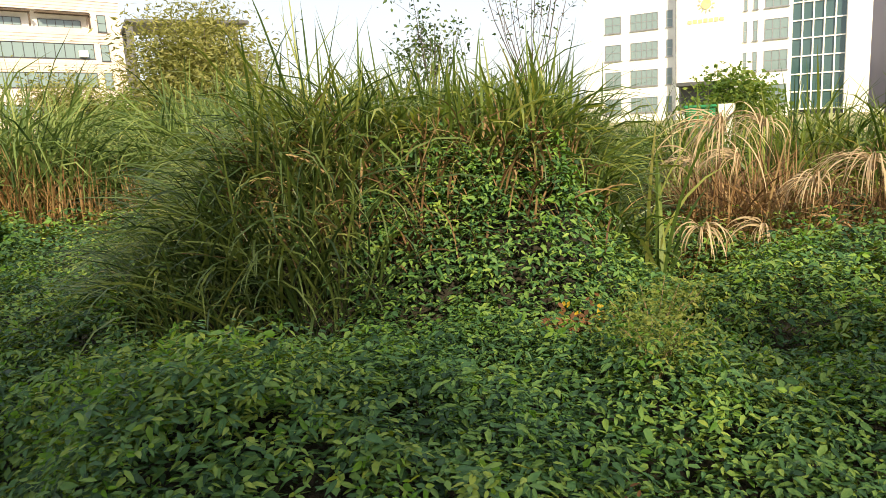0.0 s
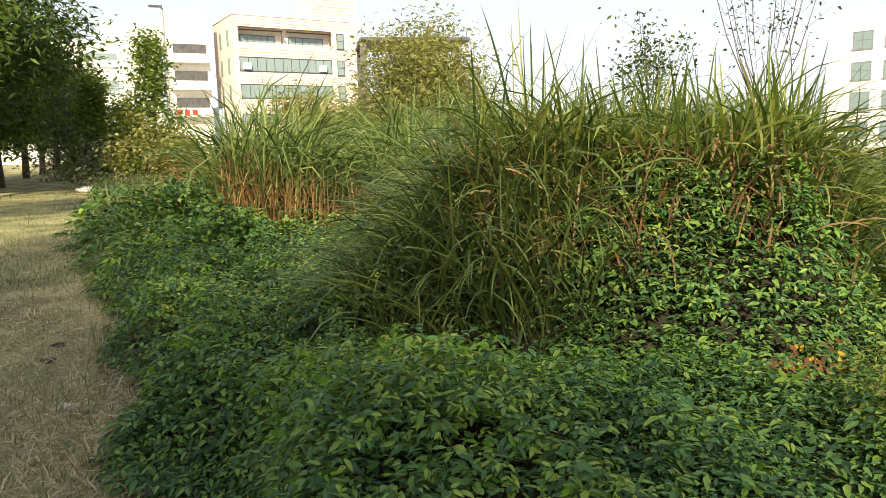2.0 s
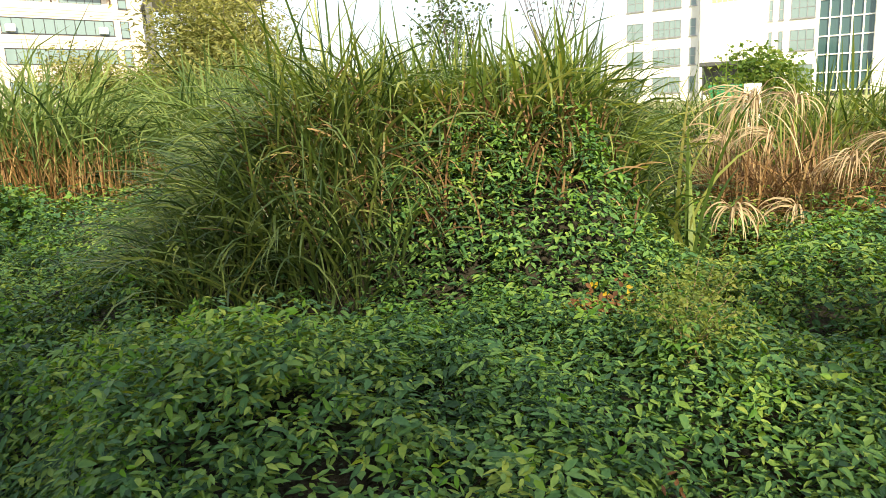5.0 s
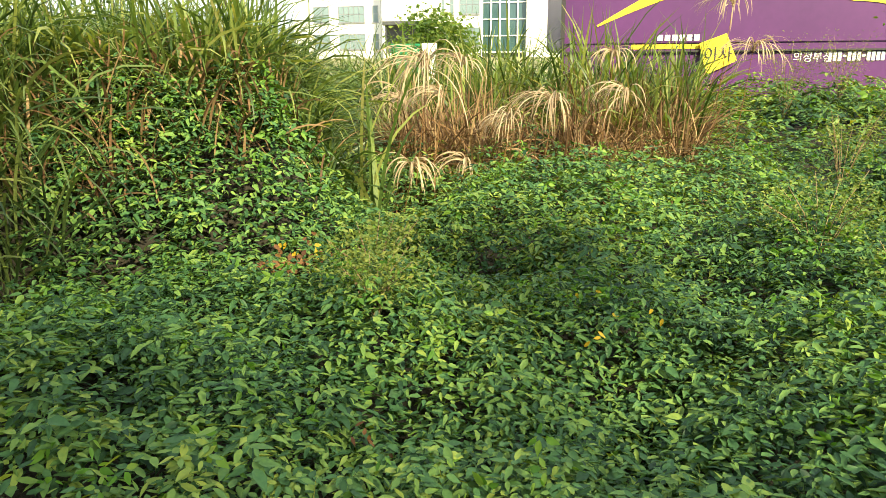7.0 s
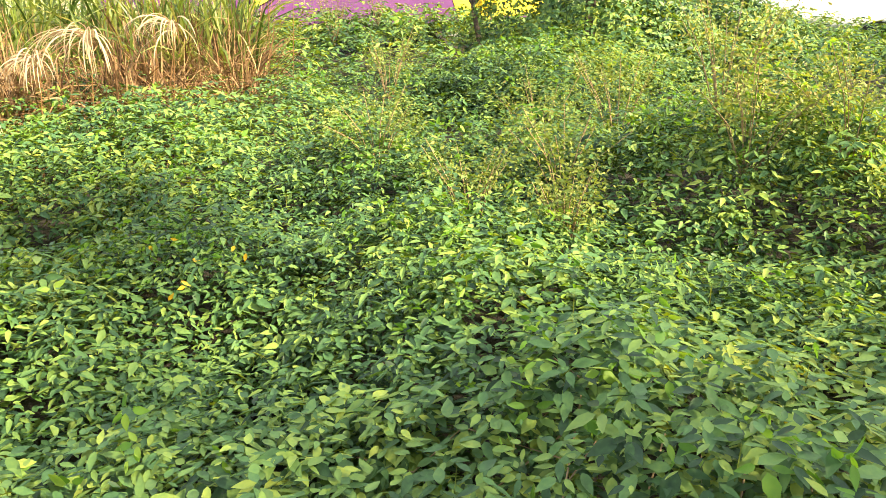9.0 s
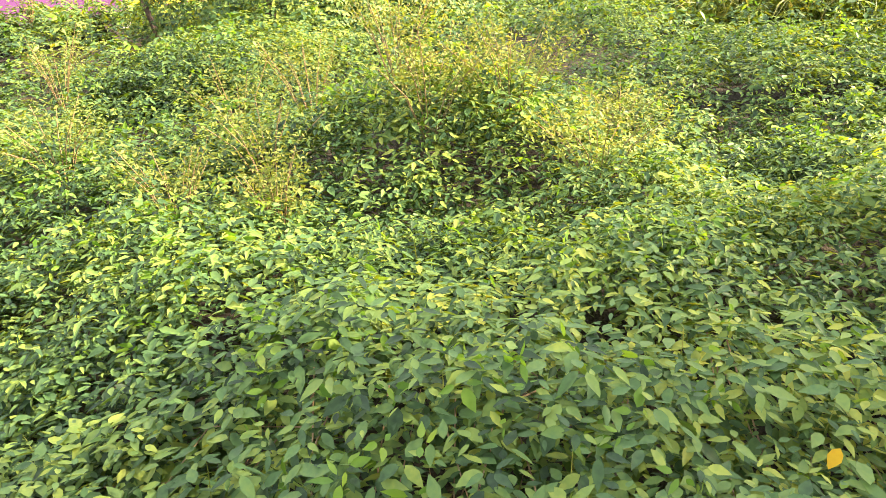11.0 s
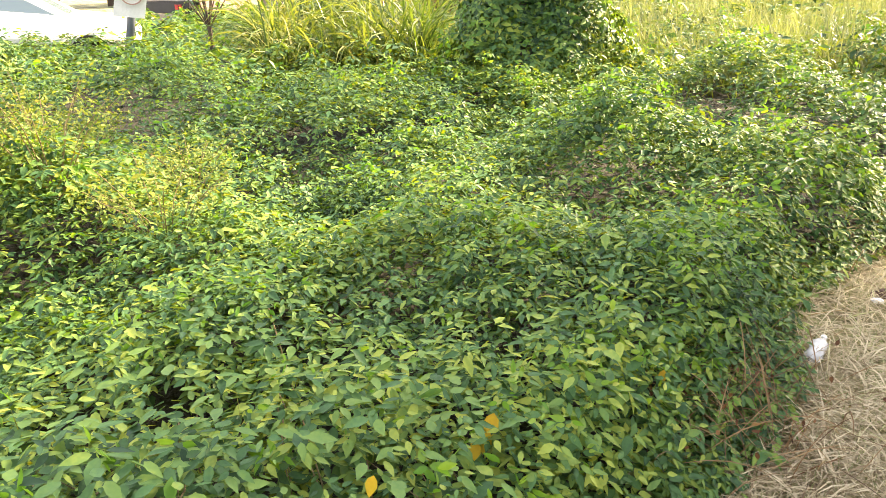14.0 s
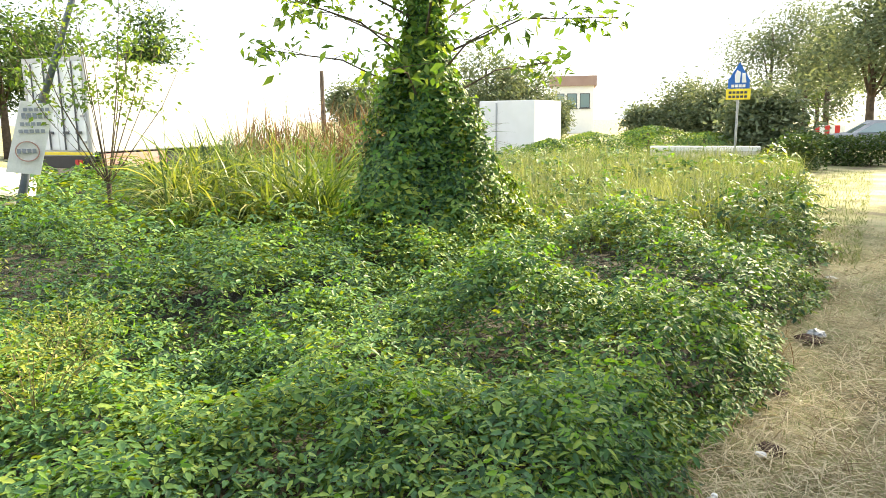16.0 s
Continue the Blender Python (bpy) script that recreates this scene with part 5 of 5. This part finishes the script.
# clipped hedge
hx, hy = way(-150.2, 27)
t = thing("hedge", (hx, hy, 0), "dark green clipped hedge beside the strip", "hedge", rz=-150)
n = 9000
p = np.stack([rng.uniform(-2.4, 2.4, n), rng.uniform(-0.5, 0.7, n), rng.uniform(0.05, 1.0, n)], -1)
p[:, 2] += 0.06 * np.sin(2.5 * p[:, 0])
v, f = leaves(p, unit(rng.normal(0, 0.6, (n, 3)) + [[0, 0, 0.8]]), rng.normal(0, 1, (n, 3)), np.full(n, 0.11), np.full(n, 0.06), None)
part_raw("foliage", v, f, TREE_LEAF, t)
for i in range(5):
    part("stem", tube([(-2 + i, 0, -0.1), (-2 + i, 0.05, 0.6)], 0.03, 5), BARK, t)
bush("round_shrub", way(-146.0, 24.5), "rounded dark shrub at the strip's edge", 0.75, 1.0, TREE_LEAF, 60, 24, 0.09)


# ---- the vine-grown tree and the vine heap ----
def mantle(n, rad, height, size, lump=0.14, power=1.2, hollow=None):
    """Hanging vine leaves over a form whose radius at each height is rad(h)."""
    h = rng.uniform(0, 1, n) ** power * height
    a = rng.uniform(0, math.tau, n)
    k = 1 + lump * np.sin(3 * a + 2.1 * h) + 0.8 * lump * np.sin(5 * a - 3.7 * h + 1) + 0.5 * lump * np.sin(9 * a + 6 * h)
    if hollow:
        # an opening at a bearing, up to a height, half as wide as the third number
        far = ((a - hollow[0] + math.pi) % math.tau - math.pi) / hollow[2]
        keep = far ** 2 + ((h - 0.5 * hollow[1]) / (0.5 * hollow[1])) ** 2 > 1
        h, a, k, n = h[keep], a[keep], k[keep], int(keep.sum())
    r = rad(h) * k * (1 - 0.3 * rng.uniform(0, 1, n) ** 2)
    pos = np.stack([r * np.cos(a), r * np.sin(a), h], -1)
    up = unit(np.stack([np.cos(a), np.sin(a), 0.55 + 0 * a], -1) + rng.normal(0, 0.3, (n, 3)))
    return trifoliate(pos, up, size * rng.uniform(0.7, 1.2, n), None)


def vine_tree():
    bx, by = 7.05, -3.95
    bz = float(ground_z(bx, by))
    t = thing("vine_grown_tree", (bx, by, bz), "young tree smothered in dark green climbing vine", "tree")
    part("trunk", tube([(0, 0, -0.1), (0.05, 0.02, 1.2), (-0.03, 0.05, 2.4), (0.02, 0, 4.4), (-0.1, 0.1, 6.2)], [0.11, 0.09, 0.07, 0.045, 0.012], 8), BARK, t)
    v, f = mantle(13500, lambda h: 1.05 * np.maximum(1 - h / 2.7, 0) ** 1.2 + 0.13 + 0.30 * np.exp(-h / 0.28), 2.9, 0.080, 0.20, 1.25, (1.85, 0.80, 0.42))
    part_raw("vine_mantle", v, f, VINE, t, "dense hanging vine leaves")
    v, f = mantle(1100, lambda h: 1.08 * np.maximum(1 - h / 2.7, 0) ** 1.2 + 0.17, 3.0, 0.085, 0.26, 0.6)
    part_raw("young_growth", v, f, YOUNG_VINE, t, "light green young shoots")
    tips = []
    for i in range(20):
        a = i * 2.4
        z0 = 1.5 + 0.1 * i
        r = 1.1 + 1.3 * rng.uniform()
        e = Vector((r * math.cos(a), r * math.sin(a), z0 + 0.35 + 0.6 * rng.uniform()))
        m = Vector((0.5 * e.x, 0.5 * e.y, z0 + 0.45))
        br = part("branch", tube([(0, 0, z0), m, e], [0.018, 0.010, 0.004], 5), BARK, t)
        for j in range(3):
            q = m.lerp(e, 0.3 * j + 0.1)
            g = q + Vector((rng.normal(0, 0.22), rng.normal(0, 0.22), 0.05))
            part("twig", tube([q, g], [0.006, 0.003], 4), BARK, br)
            tips.append(tuple(g))
        tips += [tuple(e), tuple(m.lerp(e, 0.75))]
    v, f = clump_crown(np.array(tips), 0.12, 13, 0.15, 0.9, 0.42)
    part_raw("spray_foliage", v, f, LIGHT_LEAF, t, "light green leaf sprays")
    v, f = clump_crown(np.array([(rng.normal(0, 0.17), rng.normal(0, 0.17), z) for z in np.linspace(1.5, 4.6, 40)]), 0.13, 40, 0.11, 0.6, 0.5)
    part_raw("climbing_foliage", v, f, LIGHT_LEAF, t, "light green climbing leaves")
    return t


vine_tree()


def vine_heap(at, r, h, n, label, lump=0.16):
    z = float(ground_z(*at))
    t = thing("vine_heap", (*at, z), label, "vine")
    part("dead_stump", tube([(0, 0, -0.1), (0.1, 0.05, 0.5 * h), (0.05, 0.1, 0.8 * h)], [0.09, 0.07, 0.03], 7), BARK, t)
    v, f = mantle(n, lambda q: 1.25 * r * np.maximum(1 - q / h, 0) ** 0.7 + 0.03, h, 0.08, lump, 0.9)
    part_raw("vine_mantle", v, f, VINE, t)
    return t


vine_heap(way(-67.5, 9.6), 1.35, 2.2, 7000, "tall heap of vine over a dead shrub")
vine_heap(way(-75.5, 11.0), 1.5, 1.2, 6000, "broad heap of vine behind the field")
vine_heap(way(-60.5, 7.8), 0.9, 0.62, 3500, "low dark heap of vine")
for az_, d, r, h in ((-131, 27, 2.4, 1.3), (-135.5, 29, 2.8, 1.5), (-139.5, 30, 2.6, 1.2), (-128, 24, 1.8, 1.1)):
    vine_heap(way(az_, d), r, 0.85 * h, 3600, "far bank of green vine", 0.34)


# ---- seed plumes ----
def plume(az_, d, top, radius, n, spread=2.6, turn=3.5, label="pale drooping seed plume on a thin stalk"):
    x, y = way(az_, d)
    z = float(ground_z(x, y))
    t = thing("seed_plume", (x, y, z), label, "grass plume", "seed plumes")
    hgt = top - z
    part("stalk", tube([(-0.15, 0.05, -0.05), (-0.05, 0.02, 0.6 * hgt), (0, 0, hgt)], [0.005, 0.004, 0.002], 5), STRAW, t)
    a = turn + rng.normal(0, 0.45) + (np.arange(n) / n - 0.5) * spread + rng.normal(0, 0.25, n)
    pos = np.tile([[0.0, 0.0, hgt - 0.03]], (n, 1)) + rng.normal(0, 0.01, (n, 3))
    L = 1.25 * radius * rng.uniform(1.1, 2.1, n)
    v, f = blades(pos, a, L, np.full(n, 0.013), np.abs(rng.normal(0.42, 0.3, n)), rng.normal(3.0, 0.22, n), 9, 0.8)
    w, g = blades(pos, a + 0.05, L * 0.95, np.full(n, 0.007), np.abs(rng.normal(0.6, 0.35, n)), rng.normal(2.9, 0.3, n), 9, 0.8)
    v, f = join((v, f), (w, g))
    tagged(part_raw("plume_head", v, f, PLUME, t), kind="stuff")
    return t


for spec in [(-21.8, 5.6, 1.33, 0.30, 30), (-20.6, 5.2, 0.66, 0.19, 16), (-24.8, 5.6, 0.62, 0.16, 12), (-28.3, 5.7, 0.93, 0.20, 18), (-31.6, 5.9, 1.05, 0.26, 24), (-37.0, 6.2, 1.08, 0.22, 18), (-44.0, 7.4, 1.82, 0.24, 18), (-45.6, 7.2, 1.42, 0.22, 20), (-36.0, 6.6, 1.40, 0.16, 14),
             (-24.5, 6.4, 1.34, 0.22, 16), (-20.0, 6.2, 1.05, 0.24, 18), (-23.0, 6.0, 1.10, 0.22, 18)]:
    plume(*spec)

# single tall reeds beside the mound
x, y = way(-16.9, 5.0)
bx = np.full(16, x) + rng.normal(0, 0.06, 16)
by = np.full(16, y) + rng.normal(0, 0.06, 16)
grass_bed("reed_clump", bx, by, 1.55, 0.032, (0.12, 0.1), (0.9, 0.5), CREST, "single clump of broad upright reed leaves", steps=7)


# ---- weeds in the vine ----
def weed(at, hgt, spread, label, leaf=WEED, n=12, leafy_n=20):
    x, y = at
    z = float(canopy(x, y)) - 0.25
    t = thing("weed", (x, y, z), label, "weed", "red-stemmed weeds")
    tips = []
    for i in range(n):
        a = i * 2.4
        e = Vector((spread * rng.uniform(0.3, 1) * math.cos(a), spread * rng.uniform(0.3, 1) * math.sin(a), hgt * rng.uniform(0.65, 1)))
        m = e * 0.5 + Vector((0, 0, 0.08))
        part("stem", tube([(0, 0, 0), m, e], [0.004, 0.003, 0.0015], 4), TWIG, t)
        tips += [tuple(m.lerp(e, k)) for k in (0.1, 0.4, 0.7, 1.0)]
    v, f = clump_crown(np.array(tips), 0.06, leafy_n, 0.028, 0.2, 0.4)
    part_raw("foliage", v, f, leaf, t)
    return t


for at, hgt, spread in [((3.8, 0.9), 0.75, 0.35), ((3.5, 0.7), 0.6, 0.35), ((3.3, -0.13), 0.55, 0.35), ((2.75, 1.25), 0.5, 0.16), ((2.9, 1.8), 0.6, 0.35), ((3.3, 1.5), 0.55, 0.4), ((3.6, 0.3), 0.6, 0.4), ((4.3, 1.6), 0.7, 0.4), ((4.4, 0.5), 0.6, 0.4), ((4.9, 2.4), 0.75, 0.4), ((5.4, 4.2), 0.8, 0.4), ((4.2, -0.3), 0.5, 0.35), ((3.2, 2.6), 0.5, 0.35), ((5.5, 0.4), 0.6, 0.45), ((7.6, 6.8), 1.0, 0.4), ((8.8, 7.0), 0.9, 0.4), ((0.95, 3.1), 0.45, 0.22), ((0.8, 2.65), 0.35, 0.2)]:
    weed(at, hgt, spread, "fine red-stemmed weed with tiny yellowish leaves")

# small upright seed spikes
x, y = sample(2600, lambda x, y: ((inside(x, y) > 0.6) & (np.hypot(x, y) < 7) & (x > 0)) * 0.09, (0, 7, -4, 5))
grass_bed("seed_spikes", x, y, 0.11, 0.005, (0.1, 0.08), (0.15, 0.2), WEED, "small pale upright seed spikes in the vine", base=canopy(x, y) - 0.05, steps=3, category="weed")


# ---- withered patches and yellow leaves ----
def leaf_spot(name, at, r, n, size, material, label, z=None, upright=0.7):
    pos = np.stack([at[0] + rng.normal(0, r, n), at[1] + rng.normal(0, r, n), 0 * np.arange(n)], -1)
    pos[:, 2] = canopy(pos[:, 0], pos[:, 1]) + rng.normal(0.0, 0.02, n) if z is None else z + rng.normal(0, 0.03, n)
    v, f = leaves(pos, unit(rng.normal(0, 0.5, (n, 3)) + [[-0.4 * at[0], -0.4 * at[1], upright]]), rng.normal(0, 1, (n, 3)) + [[0, 0, -0.4]], size * rng.uniform(0.7, 1.2, n), size * 0.5 * rng.uniform(0.7, 1.2, n))
    ob = new(name, raw_mesh(name, v, f, material))
    return tagged(ob, label, "leaves", kind="stuff")


leaf_spot("withered_leaves", (0.66, 3.42), 0.10, 110, 0.045, BROWN_LEAF, "patch of withered brown leaves in the vine")
leaf_spot("yellowed_leaves", (0.66, 3.48), 0.08, 16, 0.04, YELLOW_LEAF, "patch of yellowed leaves in the vine")
leaf_spot("yellowed_leaves", (1.62, 2.3), 0.14, 8, 0.035, YELLOW_LEAF, "yellowing leaves at the hollow's edge")
leaf_spot("withered_leaves", (0.56, 1.93), 0.04, 8, 0.032, BROWN_LEAF, "few withered leaves deep in the vine", z=0.33)
leaf_spot("withered_leaves", (1.54, -1.74), 0.14, 45, 0.026, BROWN_LEAF, "withered leaves at the vine's edge", z=0.24)
n_ = 260
x, y = 1.55 + rng.normal(0, 0.14, n_), -1.78 + rng.normal(0, 0.18, n_)
grass_bed("withered_stems", x, y, 0.22, 0.004, (0.9, 0.4), (1.6, 0.5), RUST, "thin withered stems at the vine's edge", base=0.05 + 0.16 * rng.uniform(0, 1, n_), steps=4)
for at, s in (((1.43, -0.87, 0.47), 0.075), ((1.45, -0.86, 0.41), 0.075), ((1.38, -0.80, 0.44), 0.06), ((1.56, -1.50, 0.36), 0.05), ((1.22, -0.50, 0.56), 0.05)):
    v, f = leaves(np.array([at]), np.array([[-0.8, 0.5, 0.4]]), np.array([[0.2, 0.1, -1.0]]), s, s * 0.55)
    ob = new("yellow_leaf", raw_mesh("yellow_leaf", v, f, YELLOW_LEAF))
    tagged(ob, "single bright yellow leaf in the vine", "leaf", "yellow leaves")

# ---- litter on the strip ----
def bottle(at, rz):
    t = thing("crushed_bottle", at, "crushed milky plastic bottle lying at the vine's edge", "bottle", rz=rz)
    t.scale = (0.8, 0.8, 0.8)
    prof = [(0, 0.0), (0.01, 0.034), (0.06, 0.038), (0.09, 0.028), (0.12, 0.037), (0.17, 0.036), (0.20, 0.026), (0.225, 0.014), (0.24, 0.014)]
    bm = bmesh.new()
    rings = []
    for k, (a, r) in enumerate(prof):
        rings.append([bm.verts.new((a, r * 1.15 * math.cos(q * math.tau / 14) * (1 + 0.10 * math.sin(3 * q + k)), 0.034 + r * 0.85 * math.sin(q * math.tau / 14))) for q in range(14)])
    for u_, w_ in zip(rings, rings[1:]):
        for q in range(14):
            bm.faces.new((u_[q], u_[(q + 1) % 14], w_[(q + 1) % 14], w_[q]))
    bm.faces.new(rings[0])
    bm.faces.new(rings[-1])
    part("body", bm, BOTTLE, t, smooth=True)
    bm = bmesh.new()
    bmesh.ops.create_cone(bm, cap_ends=True, segments=14, radius1=0.017, radius2=0.017, depth=0.02, matrix=Matrix.Translation((0.248, 0, 0.034)) @ Matrix.Rotation(math.pi / 2, 4, "Y"))
    part("cap", bm, WHITE, t)
    return t


bottle((1.80, -2.42, 0.012), -60)


def clod(at, r, label, name="grass_clod", mat=None):
    t = thing(name, at, label, "clod", "dark clods")
    bm = bmesh.new()
    bmesh.ops.create_icosphere(bm, subdivisions=3, radius=r)
    for v in bm.verts:
        k = 1 + 0.35 * noise.noise(v.co * (1.6 / r) + Vector(at)) + 0.2 * noise.noise(v.co * (4 / r))
        v.co = Vector((v.co.x * k * 1.25, v.co.y * k, max(-0.01, 0.42 * v.co.z * k)))
    part("body", bm, mat or BROWN_CLOD, t)
    return t


BROWN_CLOD = surface("brown_clod", (0.03, 0.016, 0.012), (0.10, 0.055, 0.04), 20, 0.95, bump=1.0, fine=120)
for at, r in (((2.10, -3.22, 0.01), 0.06), ((1.34, -2.61, 0.01), 0.06), ((2.55, -3.9, 0.01), 0.045), ((2.72, -3.45, 0.01), 0.04), ((3.08, -4.98, 0.01), 0.08), ((1.0, -2.2, 0.01), 0.045), ((-3.9, 3.2, 0.01), 0.05), ((-4.45, 4.3, 0.01), 0.045), ((-4.2, 3.95, 0.01), 0.045), ((-5.1, 3.85, 0.01), 0.08), ((-3.5, 2.5, 0.01), 0.07)):
    clod(at, r, "dark clod of dried earth and grass")


def crumpled(at, r, label, mat, name="crumpled_plastic", flat=0.6):
    t = thing(name, at, label, "litter")
    bm = bmesh.new()
    bmesh.ops.create_icosphere(bm, subdivisions=3, radius=r)
    for v in bm.verts:
        k = 1 + 0.5 * noise.noise(v.co * (2.2 / r) + Vector(at) * 3)
        v.co = Vector((v.co.x * k * 1.3, v.co.y * k, max(-0.005, flat * v.co.z * k)))
    part("body", bm, mat, t)
    return t


crumpled((3.12, -5.12, 0.02), 0.055, "crumpled clear plastic packaging on the strip", GREY_METAL)
crumpled((2.06, -3.10, 0.03), 0.022, "small crumpled white wrapper on a clod", PAPER)
crumpled((4.23, -7.02, 0.01), 0.045, "torn white paper on the mown grass", PAPER, flat=0.2)
crumpled((*way(42.7, 29), 0.02), 0.36, "white sack lying at the strip's edge", PAPER, "white_sack", 0.5)
crumpled((-3.36, 3.24, 0.005), 0.05, "flat grey stone in the mown grass", CONCRETE, "stone", 0.3)


# ---- mown straw on the strip ----
def strip_straw(name, n, az0, az1, r0, r1, length, width, material, label, lean, bend):
    a, r = rng.uniform(az0, az1, n), r0 + (r1 - r0) * rng.uniform(0, 1, n) ** 1.3
    x, y = -np.sin(np.radians(a)) * r, np.cos(np.radians(a)) * r
    k = (inside(x, y) < 0.12)
    return grass_bed(name, x[k], y[k], length, width, lean, bend, material, label, base=ground_z(x[k], y[k]) + rng.uniform(-0.004, 0.02, len(x[k])), steps=2)


strip_straw("mown_straw", 45000, 36, 62, 1.6, 14, 0.14, 0.006, HAY, "loose dry mown grass on the strip", (1.2, 0.25), (1.66, 0.15))
strip_straw("mown_straw", 58000, -172, -134, 1.4, 12, 0.15, 0.006, HAY, "loose dry mown grass on the strip", (1.2, 0.25), (1.66, 0.15))
strip_straw("short_grass", 16000, -172, -136, 1.6, 20, 0.06, 0.004, MEADOW, "short green regrowth on the strip", (0.4, 0.25), (0.8, 0.4))
strip_straw("short_grass", 22000, 38, 62, 2, 30, 0.10, 0.007, MEADOW, "short green regrowth on the strip", (0.4, 0.25), (0.8, 0.4))
strip_straw("short_grass", 9000, -150.5, -136, 9, 24, 0.11, 0.014, MEADOW, "short yellow-green grass farther along the strip", (0.6, 0.3), (1.1, 0.4))
strip_straw("short_grass", 9000, 38, 60, 9, 30, 0.11, 0.014, MEADOW, "short yellow-green grass farther along the strip", (0.6, 0.3), (1.1, 0.4))
# dry stems under the vine's edge
x, y = sample(30000, lambda x, y: ((inside(x, y) > -0.12) & (inside(x, y) < 0.22)) * 1.0, (-8, 6, -9, 9))
grass_bed("dry_stems", x, y, 0.22, 0.005, (0.6, 0.4), (1.5, 0.4), STRAW, "dry stems along the vine's edge", steps=3)
# pale weeds at the strip's left end
x, y = sector(2600, 35.5, 43.5, 16, 26)
grass_bed("meadow", x, y, 0.7, 0.02, (0.15, 0.12), (0.8, 0.4), MEADOW, "pale green tall weeds by the young poplars", steps=4)
x, y = sector(2600, 30, 37, 20, 32)
grass_bed("meadow", x, y, 1.2, 0.025, (0.15, 0.12), (0.8, 0.4), STRAW, "rust-coloured weeds behind the reeds", steps=4)


# ---- the nearest leaves, one by one ----
def leaf_variants(k):
    out = []
    for i in range(k):
        v, f = leaves(np.zeros((1, 3)), np.array([[0.0, 0.0, 1.0]]), np.array([[1.0, 0.3 * (i % 3 - 1), -0.1]]), 0.058, 0.025 + 0.001 * (i % 4), True)
        out.append(raw_mesh("leaf", v, f, VINE))
    return out


sprawl = thing("vine_plant", (1.1, 0.0, 0.0), "leafy green vine sprawling by the strip's edge", "vine")
kinds = leaf_variants(10)
bm = bmesh.new()
for i in range(14):
    a = rng.uniform(0, math.tau)
    p = [(rng.uniform(-0.4, 0.9) + 0.18 * k * math.cos(a), rng.uniform(-0.1, 0.1) + (i - 7) * 0.11 + 0.18 * k * math.sin(a), 0) for k in range(4)]
    p = [(q[0], q[1], float(canopy(q[0] + 1.1, q[1])) - 0.12) for q in p]
    add_tube(bm, p, 0.0022, 5)
part("runner_stem", bm, TWIG, sprawl, "thin reddish runners")
x, y = sample(2600, lambda x, y: (inside(x, y) > 0.15) * 1.0, (0.45, 2.1, -0.9, 1.3))
for i in range(300):
    ob = new("leaf", kinds[i % 10])
    ob.parent = sprawl
    n = slope(x[i:i + 1], y[i:i + 1])[0]
    q = Vector((0, 0, 1)).rotation_difference(Vector(n))
    ob.matrix_local = Matrix.Translation((x[i] - 1.1, y[i], float(canopy(x[i], y[i])) + 0.012 + 0.02 * rng.uniform())) @ q.to_matrix().to_4x4() @ Matrix.Rotation(rng.uniform(0, math.tau), 4, "Z") @ Matrix.Scale(rng.uniform(0.75, 1.2), 4)
